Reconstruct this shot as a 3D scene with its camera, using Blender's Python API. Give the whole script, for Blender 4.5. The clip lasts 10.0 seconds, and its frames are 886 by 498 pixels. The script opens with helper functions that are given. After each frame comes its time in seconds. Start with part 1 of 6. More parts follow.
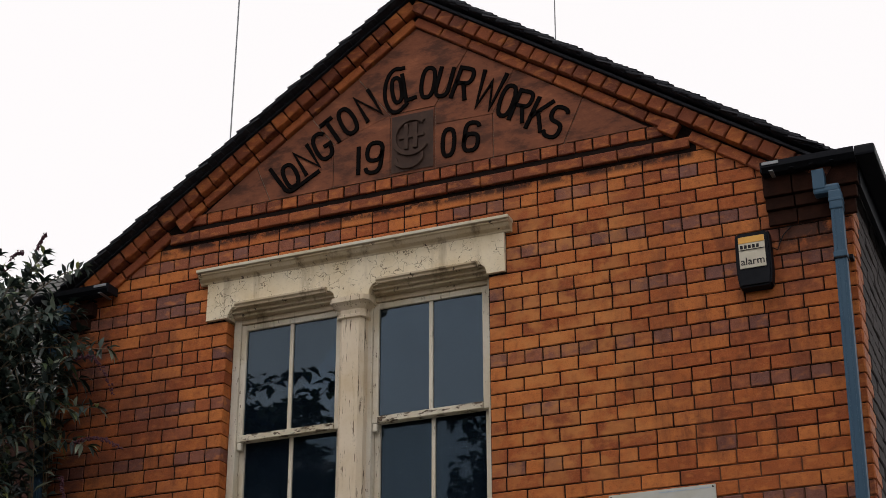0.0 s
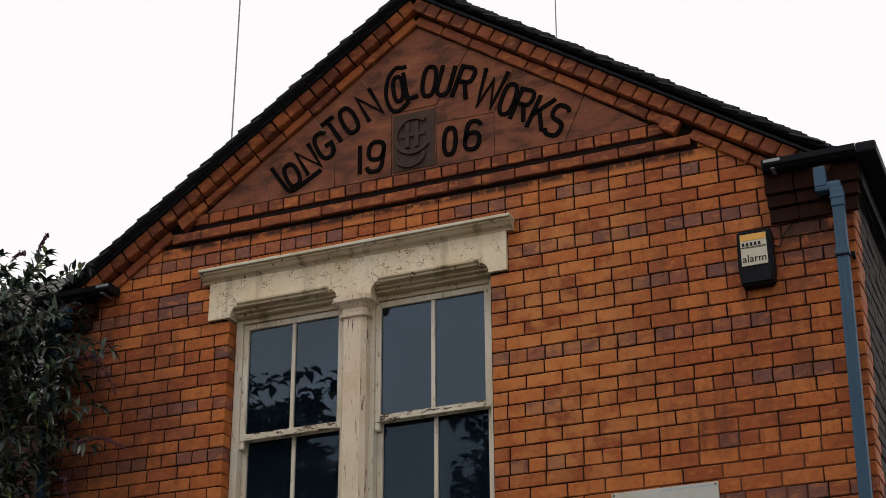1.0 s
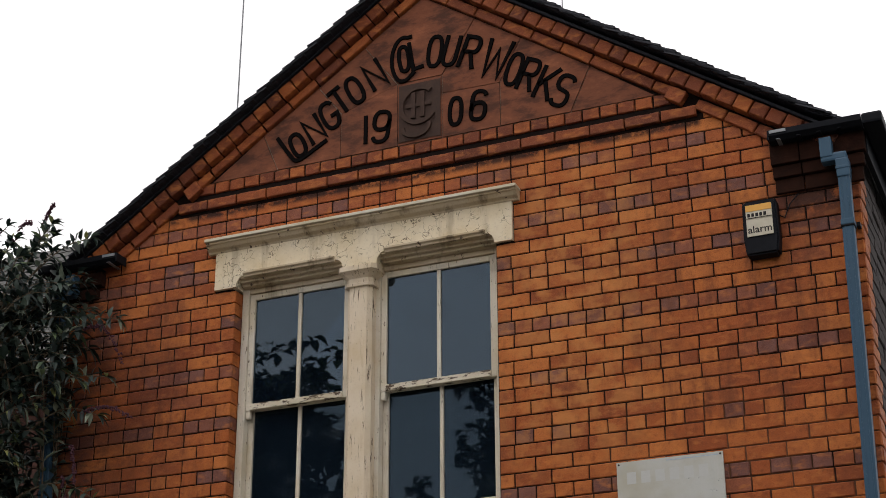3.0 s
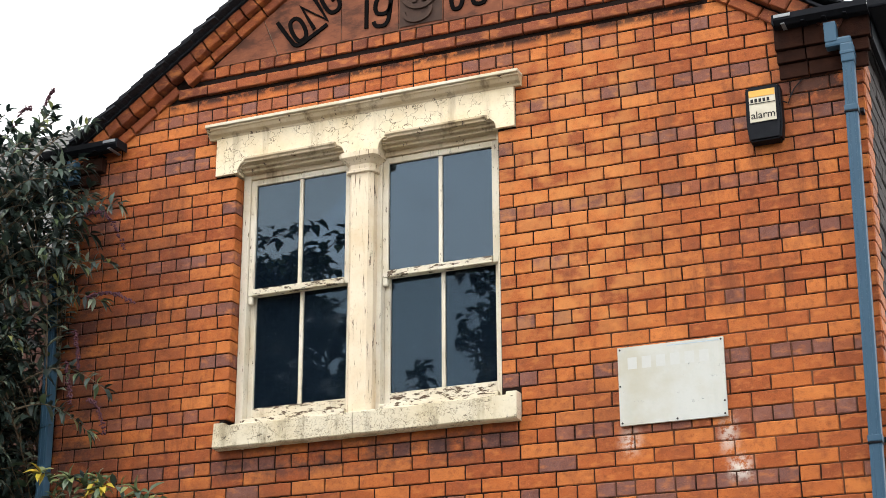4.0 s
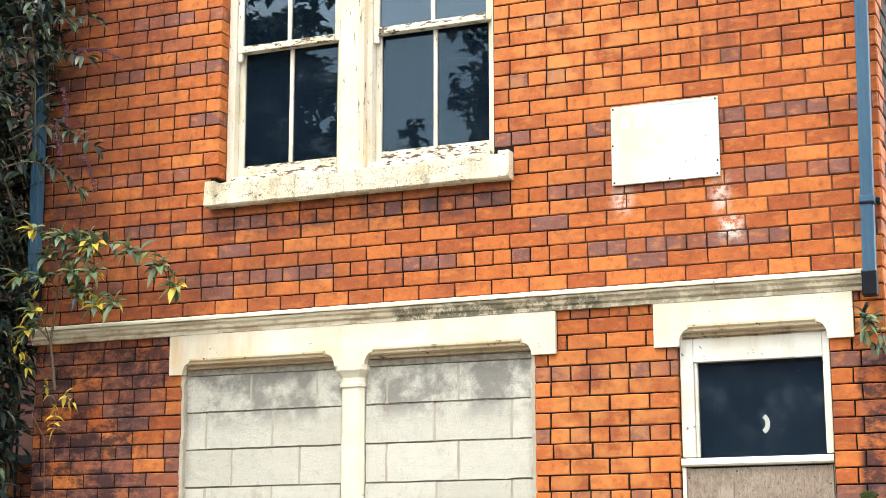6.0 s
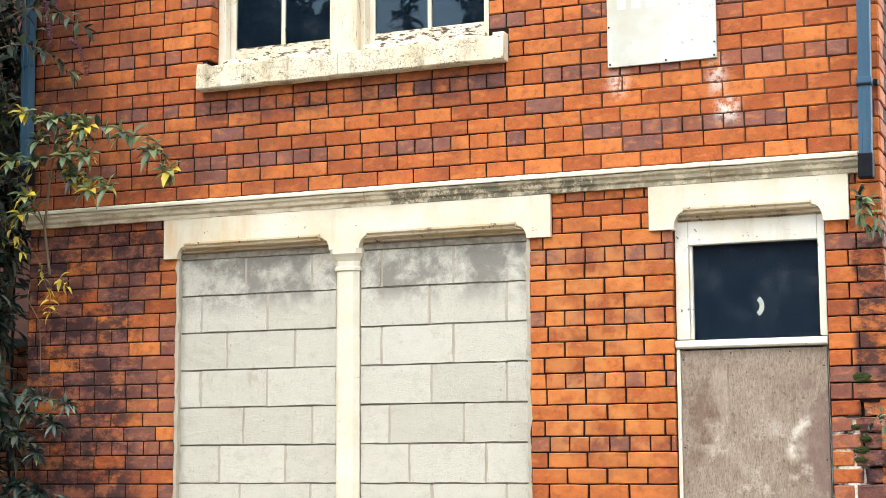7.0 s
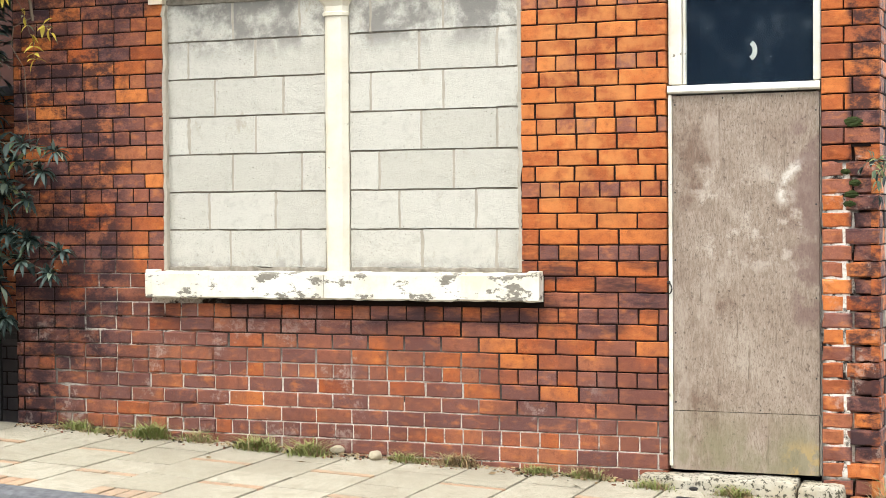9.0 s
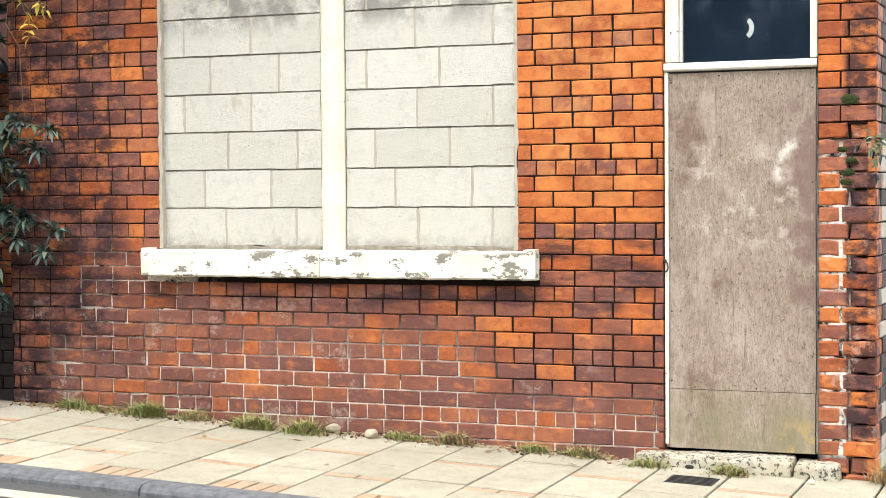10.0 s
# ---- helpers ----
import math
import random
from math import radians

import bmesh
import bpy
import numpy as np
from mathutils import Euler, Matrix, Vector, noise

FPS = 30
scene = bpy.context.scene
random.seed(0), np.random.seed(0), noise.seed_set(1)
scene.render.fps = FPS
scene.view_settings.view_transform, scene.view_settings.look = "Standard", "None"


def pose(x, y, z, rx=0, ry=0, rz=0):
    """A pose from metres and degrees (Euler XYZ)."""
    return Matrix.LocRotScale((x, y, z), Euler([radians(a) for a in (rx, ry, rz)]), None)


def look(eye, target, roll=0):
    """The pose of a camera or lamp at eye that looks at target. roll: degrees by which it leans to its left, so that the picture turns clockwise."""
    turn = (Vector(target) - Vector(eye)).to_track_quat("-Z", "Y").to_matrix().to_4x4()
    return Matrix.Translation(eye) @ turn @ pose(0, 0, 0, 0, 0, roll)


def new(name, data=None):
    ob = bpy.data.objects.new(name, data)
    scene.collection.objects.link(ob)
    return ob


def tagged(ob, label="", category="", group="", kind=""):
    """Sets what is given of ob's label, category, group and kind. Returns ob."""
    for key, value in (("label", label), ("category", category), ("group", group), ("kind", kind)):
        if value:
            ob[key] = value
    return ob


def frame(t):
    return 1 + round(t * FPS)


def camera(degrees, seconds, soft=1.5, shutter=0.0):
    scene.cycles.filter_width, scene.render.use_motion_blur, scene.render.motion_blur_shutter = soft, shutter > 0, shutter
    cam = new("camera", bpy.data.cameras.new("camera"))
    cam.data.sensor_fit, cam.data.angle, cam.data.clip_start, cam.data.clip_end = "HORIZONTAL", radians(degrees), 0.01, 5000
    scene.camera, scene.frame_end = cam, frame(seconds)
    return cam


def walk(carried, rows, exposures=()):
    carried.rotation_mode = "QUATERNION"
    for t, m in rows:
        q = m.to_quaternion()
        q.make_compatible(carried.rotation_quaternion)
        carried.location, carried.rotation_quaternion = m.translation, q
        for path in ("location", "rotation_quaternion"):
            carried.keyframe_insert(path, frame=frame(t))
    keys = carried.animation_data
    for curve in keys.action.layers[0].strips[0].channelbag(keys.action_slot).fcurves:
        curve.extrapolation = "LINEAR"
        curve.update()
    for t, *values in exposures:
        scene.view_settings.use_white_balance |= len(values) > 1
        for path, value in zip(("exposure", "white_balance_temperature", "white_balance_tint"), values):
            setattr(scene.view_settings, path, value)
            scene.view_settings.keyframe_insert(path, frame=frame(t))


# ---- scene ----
cam = camera(29.77, 10.0, soft=0.65)
# seconds, eye, yaw to the left of the wall's normal, pitch, roll (degrees)
ROWS = [
    (0.0, 5.378, -9.015, 1.476, 22.60, 24.90, -0.11),
    (0.5, 5.378, -9.014, 1.476, 22.63, 24.87, -0.13),
    (1.0, 5.378, -9.018, 1.474, 22.66, 24.86, -0.31),
    (1.5, 5.379, -9.021, 1.474, 22.75, 24.83, -0.17),
    (2.0, 5.376, -9.023, 1.476, 22.80, 24.77, -0.21),
    (2.2, 5.376, -9.027, 1.475, 22.80, 24.73, -0.21),
    (3.3, 5.375, -9.049, 1.469, 22.83, 22.87, -0.18),
    (3.5, 5.374, -9.053, 1.468, 22.84, 22.03, -0.18),
    (4.0, 5.367, -9.044, 1.492, 22.84, 19.78, -0.21),
    (4.5, 5.359, -9.033, 1.502, 22.80, 17.53, -0.17),
    (5.0, 5.350, -9.026, 1.503, 22.74, 15.49, -0.18),
    (5.5, 5.349, -9.014, 1.506, 22.70, 13.47, -0.20),
    (5.7, 5.347, -9.000, 1.502, 22.65, 12.71, -0.12),
    (7.0, 5.329, -8.963, 1.516, 22.37, 7.48, -0.23),
    (7.5, 5.322, -8.942, 1.522, 22.26, 5.46, -0.32),
    (8.0, 5.307, -8.943, 1.518, 22.08, 3.09, -0.37),
    (8.5, 5.290, -8.948, 1.506, 21.93, 0.43, -0.29),
    (9.0, 5.284, -8.934, 1.491, 21.89, -1.07, -0.41),
    (9.5, 5.290, -8.916, 1.487, 21.90, -1.59, -0.46),
    (10.0, 5.288, -8.915, 1.486, 21.82, -1.79, -0.42),
]

def aim(x, y, z, yaw, pitch, roll):
    a, b = radians(yaw), radians(pitch)
    way = Vector((-math.sin(a) * math.cos(b), math.cos(a) * math.cos(b), math.sin(b)))
    return look((x, y, z), Vector((x, y, z)) + way, roll)


EXPOSURES = [(0.0, -0.48, 6550, 14), (2.2, -0.50, 6550, 14), (3.3, -0.04, 6500, 13), (3.6, 0.38, 6400, 11), (4.0, 1.02, 6400, 9), (4.5, 1.57, 6450, 6), (5.5, 1.67, 6400, 6), (7.0, 1.5, 6250, 8), (8.0, 1.42, 6200, 8), (8.5, 1.38, 6200, 8), (9.0, 1.54, 6200, 8), (10.0, 1.65, 6200, 8)]
walk(cam, [(t, aim(*p)) for t, *p in ROWS], EXPOSURES)

# ---- light: a white overcast sky and a weak, wide sun behind it ----
SUN_UP, SUN_ROUND = 60.0, 200.0
world = bpy.data.worlds.new("overcast_sky")
scene.world = world
world.use_nodes = True
wt = world.node_tree
sky = wt.nodes.new("ShaderNodeTexSky")
sky.sky_type, sky.sun_disc = "NISHITA", False
sky.sun_elevation, sky.sun_rotation = radians(SUN_UP), radians(SUN_ROUND)
sky.dust_density = 4.0
cover = wt.nodes.new("ShaderNodeMix")
cover.data_type = "RGBA"
cover.inputs[0].default_value = 0.86
cover.inputs[7].default_value = (13.0, 12.9, 12.6, 1)
wt.links.new(sky.outputs[0], cover.inputs[6])
back = wt.nodes["Background"]
wt.links.new(cover.outputs[2], back.inputs[0])
back.inputs[1].default_value = 0.12
sun = new("sun", bpy.data.lights.new("sun", "SUN"))
sun.data.energy, sun.data.angle, sun.data.color = 0.9, radians(20), (1.0, 0.96, 0.9)
sun_way = Vector((-0.40, -0.75, 1.45))
sun.matrix_world = look(sun_way * 20, (0, 0, 0))


# ---- materials ----
class Nodes:
    """Short names for the nodes of one material."""

    def __init__(self, name):
        self.mat = bpy.data.materials.new(name)
        self.mat.use_nodes = True
        self.t = self.mat.node_tree
        self.bsdf = self.t.nodes["Principled BSDF"]
        self.geo = self.t.nodes.new("ShaderNodeNewGeometry")
        self.pos = self.geo.outputs["Position"]

    def put(self, socket, value):
        if isinstance(value, bpy.types.NodeSocket):
            self.t.links.new(value, socket)
        elif isinstance(value, tuple) and len(value) == 3 and socket.type == "RGBA":
            socket.default_value = (*value, 1)
        else:
            socket.default_value = value

    def math(self, op, a, b=0.0, clamp=False):
        n = self.t.nodes.new("ShaderNodeMath")
        n.operation, n.use_clamp = op, clamp
        self.put(n.inputs[0], a)
        self.put(n.inputs[1], b)
        return n.outputs[0]

    def mix(self, k, a, b, blend="MIX"):
        n = self.t.nodes.new("ShaderNodeMix")
        n.data_type, n.blend_type = "RGBA", blend
        self.put(n.inputs[0], k)
        self.put(n.inputs[6], a)
        self.put(n.inputs[7], b)
        return n.outputs[2]

    def scaled(self, s):
        n = self.t.nodes.new("ShaderNodeMapping")
        n.inputs["Scale"].default_value = s
        self.put(n.inputs["Vector"], self.pos)
        return n.outputs[0]

    def noise(self, scale, detail=4.0, rough=0.55, stretch=None):
        n = self.t.nodes.new("ShaderNodeTexNoise")
        n.inputs["Scale"].default_value, n.inputs["Detail"].default_value = scale, detail
        n.inputs["Roughness"].default_value = rough
        self.put(n.inputs["Vector"], self.scaled(stretch) if stretch else self.pos)
        return n.outputs["Fac"]

    def cracks(self, scale, wide):
        n = self.t.nodes.new("ShaderNodeTexVoronoi")
        n.feature = "DISTANCE_TO_EDGE"
        n.inputs["Scale"].default_value = scale
        warp = self.t.nodes.new("ShaderNodeTexNoise")
        warp.inputs["Scale"].default_value = scale * 1.5
        add = self.t.nodes.new("ShaderNodeMix")
        add.data_type, add.blend_type = "RGBA", "ADD"
        add.inputs[0].default_value = 0.09
        self.put(warp.inputs["Vector"], self.pos)
        self.put(add.inputs[6], self.pos)
        self.put(add.inputs[7], warp.outputs["Color"])
        self.put(n.inputs["Vector"], add.outputs[2])
        return self.step(n.outputs["Distance"], wide, 0.0)

    def step(self, v, lo, hi):
        n = self.t.nodes.new("ShaderNodeMapRange")
        n.interpolation_type = "SMOOTHSTEP"
        self.put(n.inputs[0], v)
        n.inputs[1].default_value, n.inputs[2].default_value = (lo, hi) if lo < hi else (hi, lo)
        n.inputs[3].default_value, n.inputs[4].default_value = (0.0, 1.0) if lo < hi else (1.0, 0.0)
        return n.outputs[0]

    def ramp(self, v, stops):
        n = self.t.nodes.new("ShaderNodeValToRGB")
        while len(n.color_ramp.elements) < len(stops):
            n.color_ramp.elements.new(0.5)
        for e, (p, c) in zip(n.color_ramp.elements, stops):
            e.position, e.color = p, (*c, 1)
        self.put(n.inputs[0], v)
        return n.outputs[0]

    def where(self, x0, x1, z0, z1, soft=0.12):
        """A patch of the wall with soft edges, 0 to 1."""
        s = self.t.nodes.new("ShaderNodeSeparateXYZ")
        self.put(s.inputs[0], self.pos)
        out = self.math("MULTIPLY", self.step(s.outputs[0], x0 - soft, x0 + soft), self.step(s.outputs[0], x1 + soft, x1 - soft))
        return self.math("MULTIPLY", out, self.math("MULTIPLY", self.step(s.outputs[2], z0 - soft, z0 + soft), self.step(s.outputs[2], z1 + soft, z1 - soft)))

    def ring(self, x, z, r, wide):
        """A round band on the wall's face, 0 to 1."""
        s = self.t.nodes.new("ShaderNodeSeparateXYZ")
        self.put(s.inputs[0], self.pos)
        dx, dz = self.math("SUBTRACT", s.outputs[0], x), self.math("SUBTRACT", s.outputs[2], z)
        d = self.math("SQRT", self.math("ADD", self.math("MULTIPLY", dx, dx), self.math("MULTIPLY", dz, dz)))
        return self.step(self.math("ABSOLUTE", self.math("SUBTRACT", d, r)), wide, 0.0)

    def finish(self, colour, rough=0.8, bump=None, depth=0.002, metal=0.0, spec=None):
        self.put(self.bsdf.inputs["Base Color"], colour)
        self.put(self.bsdf.inputs["Roughness"], rough)
        self.bsdf.inputs["Metallic"].default_value = metal
        if spec is not None:
            self.bsdf.inputs["Specular IOR Level"].default_value = spec
        if bump is not None:
            b = self.t.nodes.new("ShaderNodeBump")
            b.inputs["Distance"].default_value, b.inputs["Strength"].default_value = depth, 1.0
            self.put(b.inputs["Height"], bump)
            self.put(self.bsdf.inputs["Normal"], b.outputs[0])
        return self.mat


def plain(name, colour, other, scale=20.0, rough=0.7, depth=0.001, metal=0.0, spec=0.15, stretch=None):
    """A surface of two mixed tones with fine relief."""
    n = Nodes(name)
    big, fine = n.noise(scale, 5, 0.6, stretch), n.noise(scale * 9, 3, 0.6)
    k = n.math("MULTIPLY_ADD", big, 1.6)
    k.node.inputs[2].default_value = -0.3
    k.node.use_clamp = True
    c = n.mix(n.math("MULTIPLY", fine, 0.35), n.mix(k, colour, other), other)
    return n.finish(c, rough, fine, depth, metal, spec)


def brick_material(name, stops, per):
    """Pressed Midland brick: each its own tone, grain, soot, salts."""
    n = Nodes(name)
    pick = n.geo.outputs["Random Per Island"] if per == "island" else n.t.nodes.new("ShaderNodeObjectInfo").outputs["Random"]
    c = n.ramp(pick, stops)
    mid, fine, broad = n.noise(14, 5, 0.65), n.noise(230, 4, 0.75), n.noise(2.2, 4, 0.6)
    # burnt and cloudy faces within one brick
    c = n.mix(n.math("MULTIPLY", n.step(mid, 0.48, 0.75), 0.4), c, (0.17, 0.045, 0.022))
    c = n.mix(n.math("MULTIPLY", n.step(mid, 0.46, 0.25), 0.35), c, (0.50, 0.17, 0.055))
    c = n.mix(n.math("MULTIPLY", n.step(fine, 0.53, 0.64), 0.5), c, (0.08, 0.028, 0.016))
    c = n.mix(n.math("MULTIPLY", n.step(fine, 0.45, 0.33), 0.35), c, (0.58, 0.23, 0.09))
    c = n.mix(n.math("MULTIPLY", n.step(broad, 0.46, 0.68), 0.5), c, (0.15, 0.045, 0.025))
    blot = n.noise(24, 3, 0.55)
    c = n.mix(n.math("MULTIPLY", n.step(blot, 0.48, 0.76), 0.5), c, (0.13, 0.036, 0.016))
    c = n.mix(n.math("MULTIPLY", n.step(n.noise(19, 3, 0.5, (0.6, 1.0, 1.3)), 0.5, 0.72), 0.45), c, (0.57, 0.200, 0.052))
    c = n.mix(n.math("MULTIPLY", n.step(n.noise(55, 3, 0.6), 0.64, 0.74), 0.35), c, (0.60, 0.26, 0.10))

    # tints patches of wall: stains, and shade painted in where noted
    def stained(c, colour, strength, lo, hi, grain, *patches):
        area = None
        for p in patches:
            w = n.where(*p)
            area = w if area is None else n.math("MAXIMUM", area, w)
        k = n.math("MULTIPLY", n.math("MULTIPLY", area, n.step(grain, lo, hi)), strength)
        return n.mix(k, c, colour)

    streak = n.noise(8, 6, 0.75, (0.6, 1.0, 0.9))
    # purple-brown weathering of the lowest courses, soot by the plant
    c = stained(c, (0.115, 0.052, 0.045), 0.6, 0.34, 0.6, n.noise(3, 5, 0.6), (-1.5, 1.7, -0.2, 0.98, 0.2), (-1.5, -0.2, 0.9, 1.4, 0.2), (1.5, 3.1, -0.2, 0.85, 0.15))
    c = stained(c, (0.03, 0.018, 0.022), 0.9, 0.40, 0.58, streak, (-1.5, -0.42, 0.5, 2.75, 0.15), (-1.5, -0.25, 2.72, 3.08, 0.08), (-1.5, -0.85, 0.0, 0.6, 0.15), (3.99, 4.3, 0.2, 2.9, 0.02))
    # soot round the lower sill, with its shade painted in as well
    c = stained(c, (0.03, 0.018, 0.022), 0.85, 0.40, 0.60, n.noise(5, 5, 0.65, (0.35, 1.0, 1.6)), (2.1, 3.0, 0.92, 1.30, 0.10), (-0.3, 2.8, 0.84, 1.05, 0.07), (-1.5, -0.3, 0.95, 1.15, 0.08))
    # soot by the plant; soot plus painted shade below the upper sill
    c = stained(c, (0.06, 0.032, 0.03), 0.85, 0.38, 0.62, streak, (0.0, 2.0, 3.66, 3.87, 0.08), (-1.5, -0.85, 3.2, 6.0, 0.22))
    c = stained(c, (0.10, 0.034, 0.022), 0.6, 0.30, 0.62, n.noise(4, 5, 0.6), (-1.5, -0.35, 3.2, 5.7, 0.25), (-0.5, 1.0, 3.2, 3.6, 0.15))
    c = stained(c, (0.11, 0.035, 0.02), 0.6, 0.46, 0.66, n.noise(6, 6, 0.7, (1.0, 1.0, 0.28)), (2.7, 4.1, 4.3, 5.9, 0.3), (-0.7, -0.1, 3.3, 5.8, 0.2))
    # painted shade: under the right eaves, and below the gable's level band
    c = stained(c, (0.02, 0.012, 0.012), 0.88, 0.36, 0.52, n.noise(9, 5, 0.7), (3.75, 4.2, 5.6, 6.2, 0.12), (-0.5, 3.3, 6.335, 6.40, 0.02))
    # cleaner, yellower faces beside the upper window
    c = stained(c, (0.60, 0.25, 0.075), 0.5, 0.40, 0.60, n.noise(7, 5, 0.6), (1.95, 2.9, 4.3, 6.2, 0.3), (2.2, 3.0, 1.5, 2.8, 0.2))
    # lime washed out below the sign's corners, salts low on the wall
    c = stained(c, (0.62, 0.56, 0.50), 0.95, 0.42, 0.56, n.noise(17, 6, 0.75), (2.68, 2.76, 3.62, 3.74, 0.06), (3.26, 3.32, 3.58, 3.76, 0.06), (3.29, 3.40, 3.42, 3.54, 0.05))
    salts = n.math("MULTIPLY", n.noise(26, 6, 0.8), n.math("ADD", n.step(n.noise(3.1, 4, 0.6), 0.40, 0.66), 0.62))
    c = stained(c, (0.42, 0.33, 0.28), 0.5, 0.66, 0.92, salts, (-1.3, 1.2, 0.1, 0.85, 0.2), (2.2, 2.6, 0.1, 0.6, 0.1), (3.9, 4.2, 0.2, 1.9, 0.1))
    bump = n.math("ADD", n.math("MULTIPLY", mid, 1.5), fine)
    return n.finish(c, n.step(fine, -0.6, 1.4), bump, 0.0030, 0.0, 0.12)


ORANGE = [(0.0, (0.26, 0.064, 0.021)), (0.25, (0.35, 0.091, 0.025)), (0.6, (0.44, 0.126, 0.031)), (1.0, (0.52, 0.170, 0.044))]
PURPLE = [(0.0, (0.15, 0.068, 0.058)), (0.4, (0.20, 0.092, 0.074)), (0.7, (0.27, 0.090, 0.048)), (1.0, (0.36, 0.100, 0.030))]
RAKE = [(0.0, (0.12, 0.035, 0.020)), (0.4, (0.22, 0.058, 0.024)), (0.8, (0.30, 0.080, 0.026)), (1.0, (0.40, 0.115, 0.032))]
M_STRETCH = brick_material("orange_brick", ORANGE, "island")
M_HEAD = brick_material("plum_header_brick", PURPLE, "island")
M_RAKE = brick_material("moulded_brick", RAKE, "island")
LOW = [(0.0, (0.12, 0.058, 0.054)), (0.35, (0.18, 0.078, 0.062)), (0.7, (0.26, 0.094, 0.055)), (1.0, (0.35, 0.125, 0.055))]
M_LOW = brick_material("weathered_plum_brick", LOW, "island")
M_LOW_P = brick_material("weathered_plum_brick_single", LOW, "object")
M_STRETCH_P = brick_material("orange_brick_single", ORANGE, "object")
M_HEAD_P = brick_material("plum_header_brick_single", PURPLE, "object")


def mortar_material():
    n = Nodes("black_ash_mortar")
    fine = n.noise(60, 4, 0.7)
    c = n.mix(fine, (0.005, 0.004, 0.004), (0.022, 0.013, 0.010))
    brown = n.where(2.6, 4.3, 3.1, 4.6, 0.4)
    c = n.mix(n.math("MULTIPLY", brown, n.step(n.noise(2.5, 4, 0.6), 0.35, 0.6)), c, (0.13, 0.06, 0.035))
    k = n.math("MULTIPLY", n.math("MAXIMUM", n.where(-0.9, 1.9, -0.2, 0.62, 0.22), n.where(1.8, 3.0, -0.2, 0.30, 0.12)), n.step(n.noise(5.5, 6, 0.75), 0.34, 0.46))
    k = n.math("MAXIMUM", k, n.math("MULTIPLY", n.where(-0.75, 0.1, 0.3, 1.15, 0.2), n.step(n.noise(4.5, 6, 0.75), 0.40, 0.52)))
    k = n.math("MAXIMUM", k, n.math("MULTIPLY", n.where(3.87, 4.03, 0.1, 1.75, 0.03), n.step(n.noise(9, 5, 0.7), 0.38, 0.52)))
    c = n.mix(n.math("MULTIPLY", k, 0.95), c, n.mix(n.step(fine, 0.40, 0.70), (0.68, 0.62, 0.55), (0.40, 0.34, 0.28)))
    return n.finish(c, 0.95, fine, 0.003, 0.0, 0.1)


M_MORTAR = mortar_material()


def paint_material(name, paint, dirt, under, crack, peel, streaks, wide=0.010, flake=11, stretch=None):
    """Old oil paint on stone or wood: crazed, peeling, run with dirt."""
    n = Nodes(name)
    broad, fine = n.noise(3, 5, 0.6), n.noise(70, 4, 0.65)
    c = n.mix(n.step(broad, 0.35, 0.75), paint, tuple(v * d for v, d in zip(paint, (0.86, 0.80, 0.68))))
    c = n.mix(n.math("MULTIPLY", n.step(fine, 0.5, 0.8), 0.25), c, dirt)
    run = n.noise(9, 5, 0.65, (1.0, 1.0, 0.16))
    c = n.mix(n.math("MULTIPLY", n.step(run, 0.52, 0.75), streaks), c, dirt)
    rust = n.math("MULTIPLY", n.where(-0.3, 0.45, 2.8, 3.1, 0.12), n.step(n.noise(7, 5, 0.65, (1.0, 1.0, 0.2)), 0.42, 0.7))
    c = n.mix(n.math("MULTIPLY", rust, 0.55), c, (0.48, 0.26, 0.08))
    height = n.math("MULTIPLY", fine, 0.4)
    if crack:
        k = n.math("MULTIPLY", n.cracks(crack, wide * 6.0), n.step(n.noise(5, 4, 0.7), 0.44, 0.56))
        c = n.mix(n.math("MULTIPLY", k, 0.95), c, (0.10, 0.07, 0.045))
        height = n.math("SUBTRACT", height, k)
    if peel:
        flakes = n.step(n.noise(flake, 6, 0.75, stretch), 0.70 - peel, 0.72 - peel)
        c = n.mix(flakes, c, n.mix(fine, under, tuple(v * 0.45 for v in under)))
        height = n.math("SUBTRACT", height, n.math("MULTIPLY", flakes, 0.8))
    return n.finish(c, 0.72, height, 0.002, 0.0, 0.2)


M_CREAM = paint_material("crazed_cream_paint", (0.74, 0.645, 0.475), (0.26, 0.19, 0.11), (0.30, 0.24, 0.17), 14.0, 0.05, 0.5, 0.0062, 24)
M_SHAFT = paint_material("flaking_cream_shaft_paint", (0.70, 0.60, 0.46), (0.30, 0.18, 0.10), (0.20, 0.14, 0.09), 0, 0.108, 0.45, 0.01, 34, (2.2, 1.0, 0.13))
# grime, plus the shade of undersides and recessed heads painted in
M_STAIN_SHADE = paint_material("grimy_shaded_cream_moulding", (0.54, 0.45, 0.32), (0.10, 0.07, 0.04), (0.14, 0.10, 0.07), 0, 0.09, 0.85)
M_CREAM_CLEAN = paint_material("cream_masonry_paint", (0.61, 0.575, 0.48), (0.40, 0.32, 0.20), (0.32, 0.28, 0.22), 0, 0.04, 0.3, 0.01, 16)


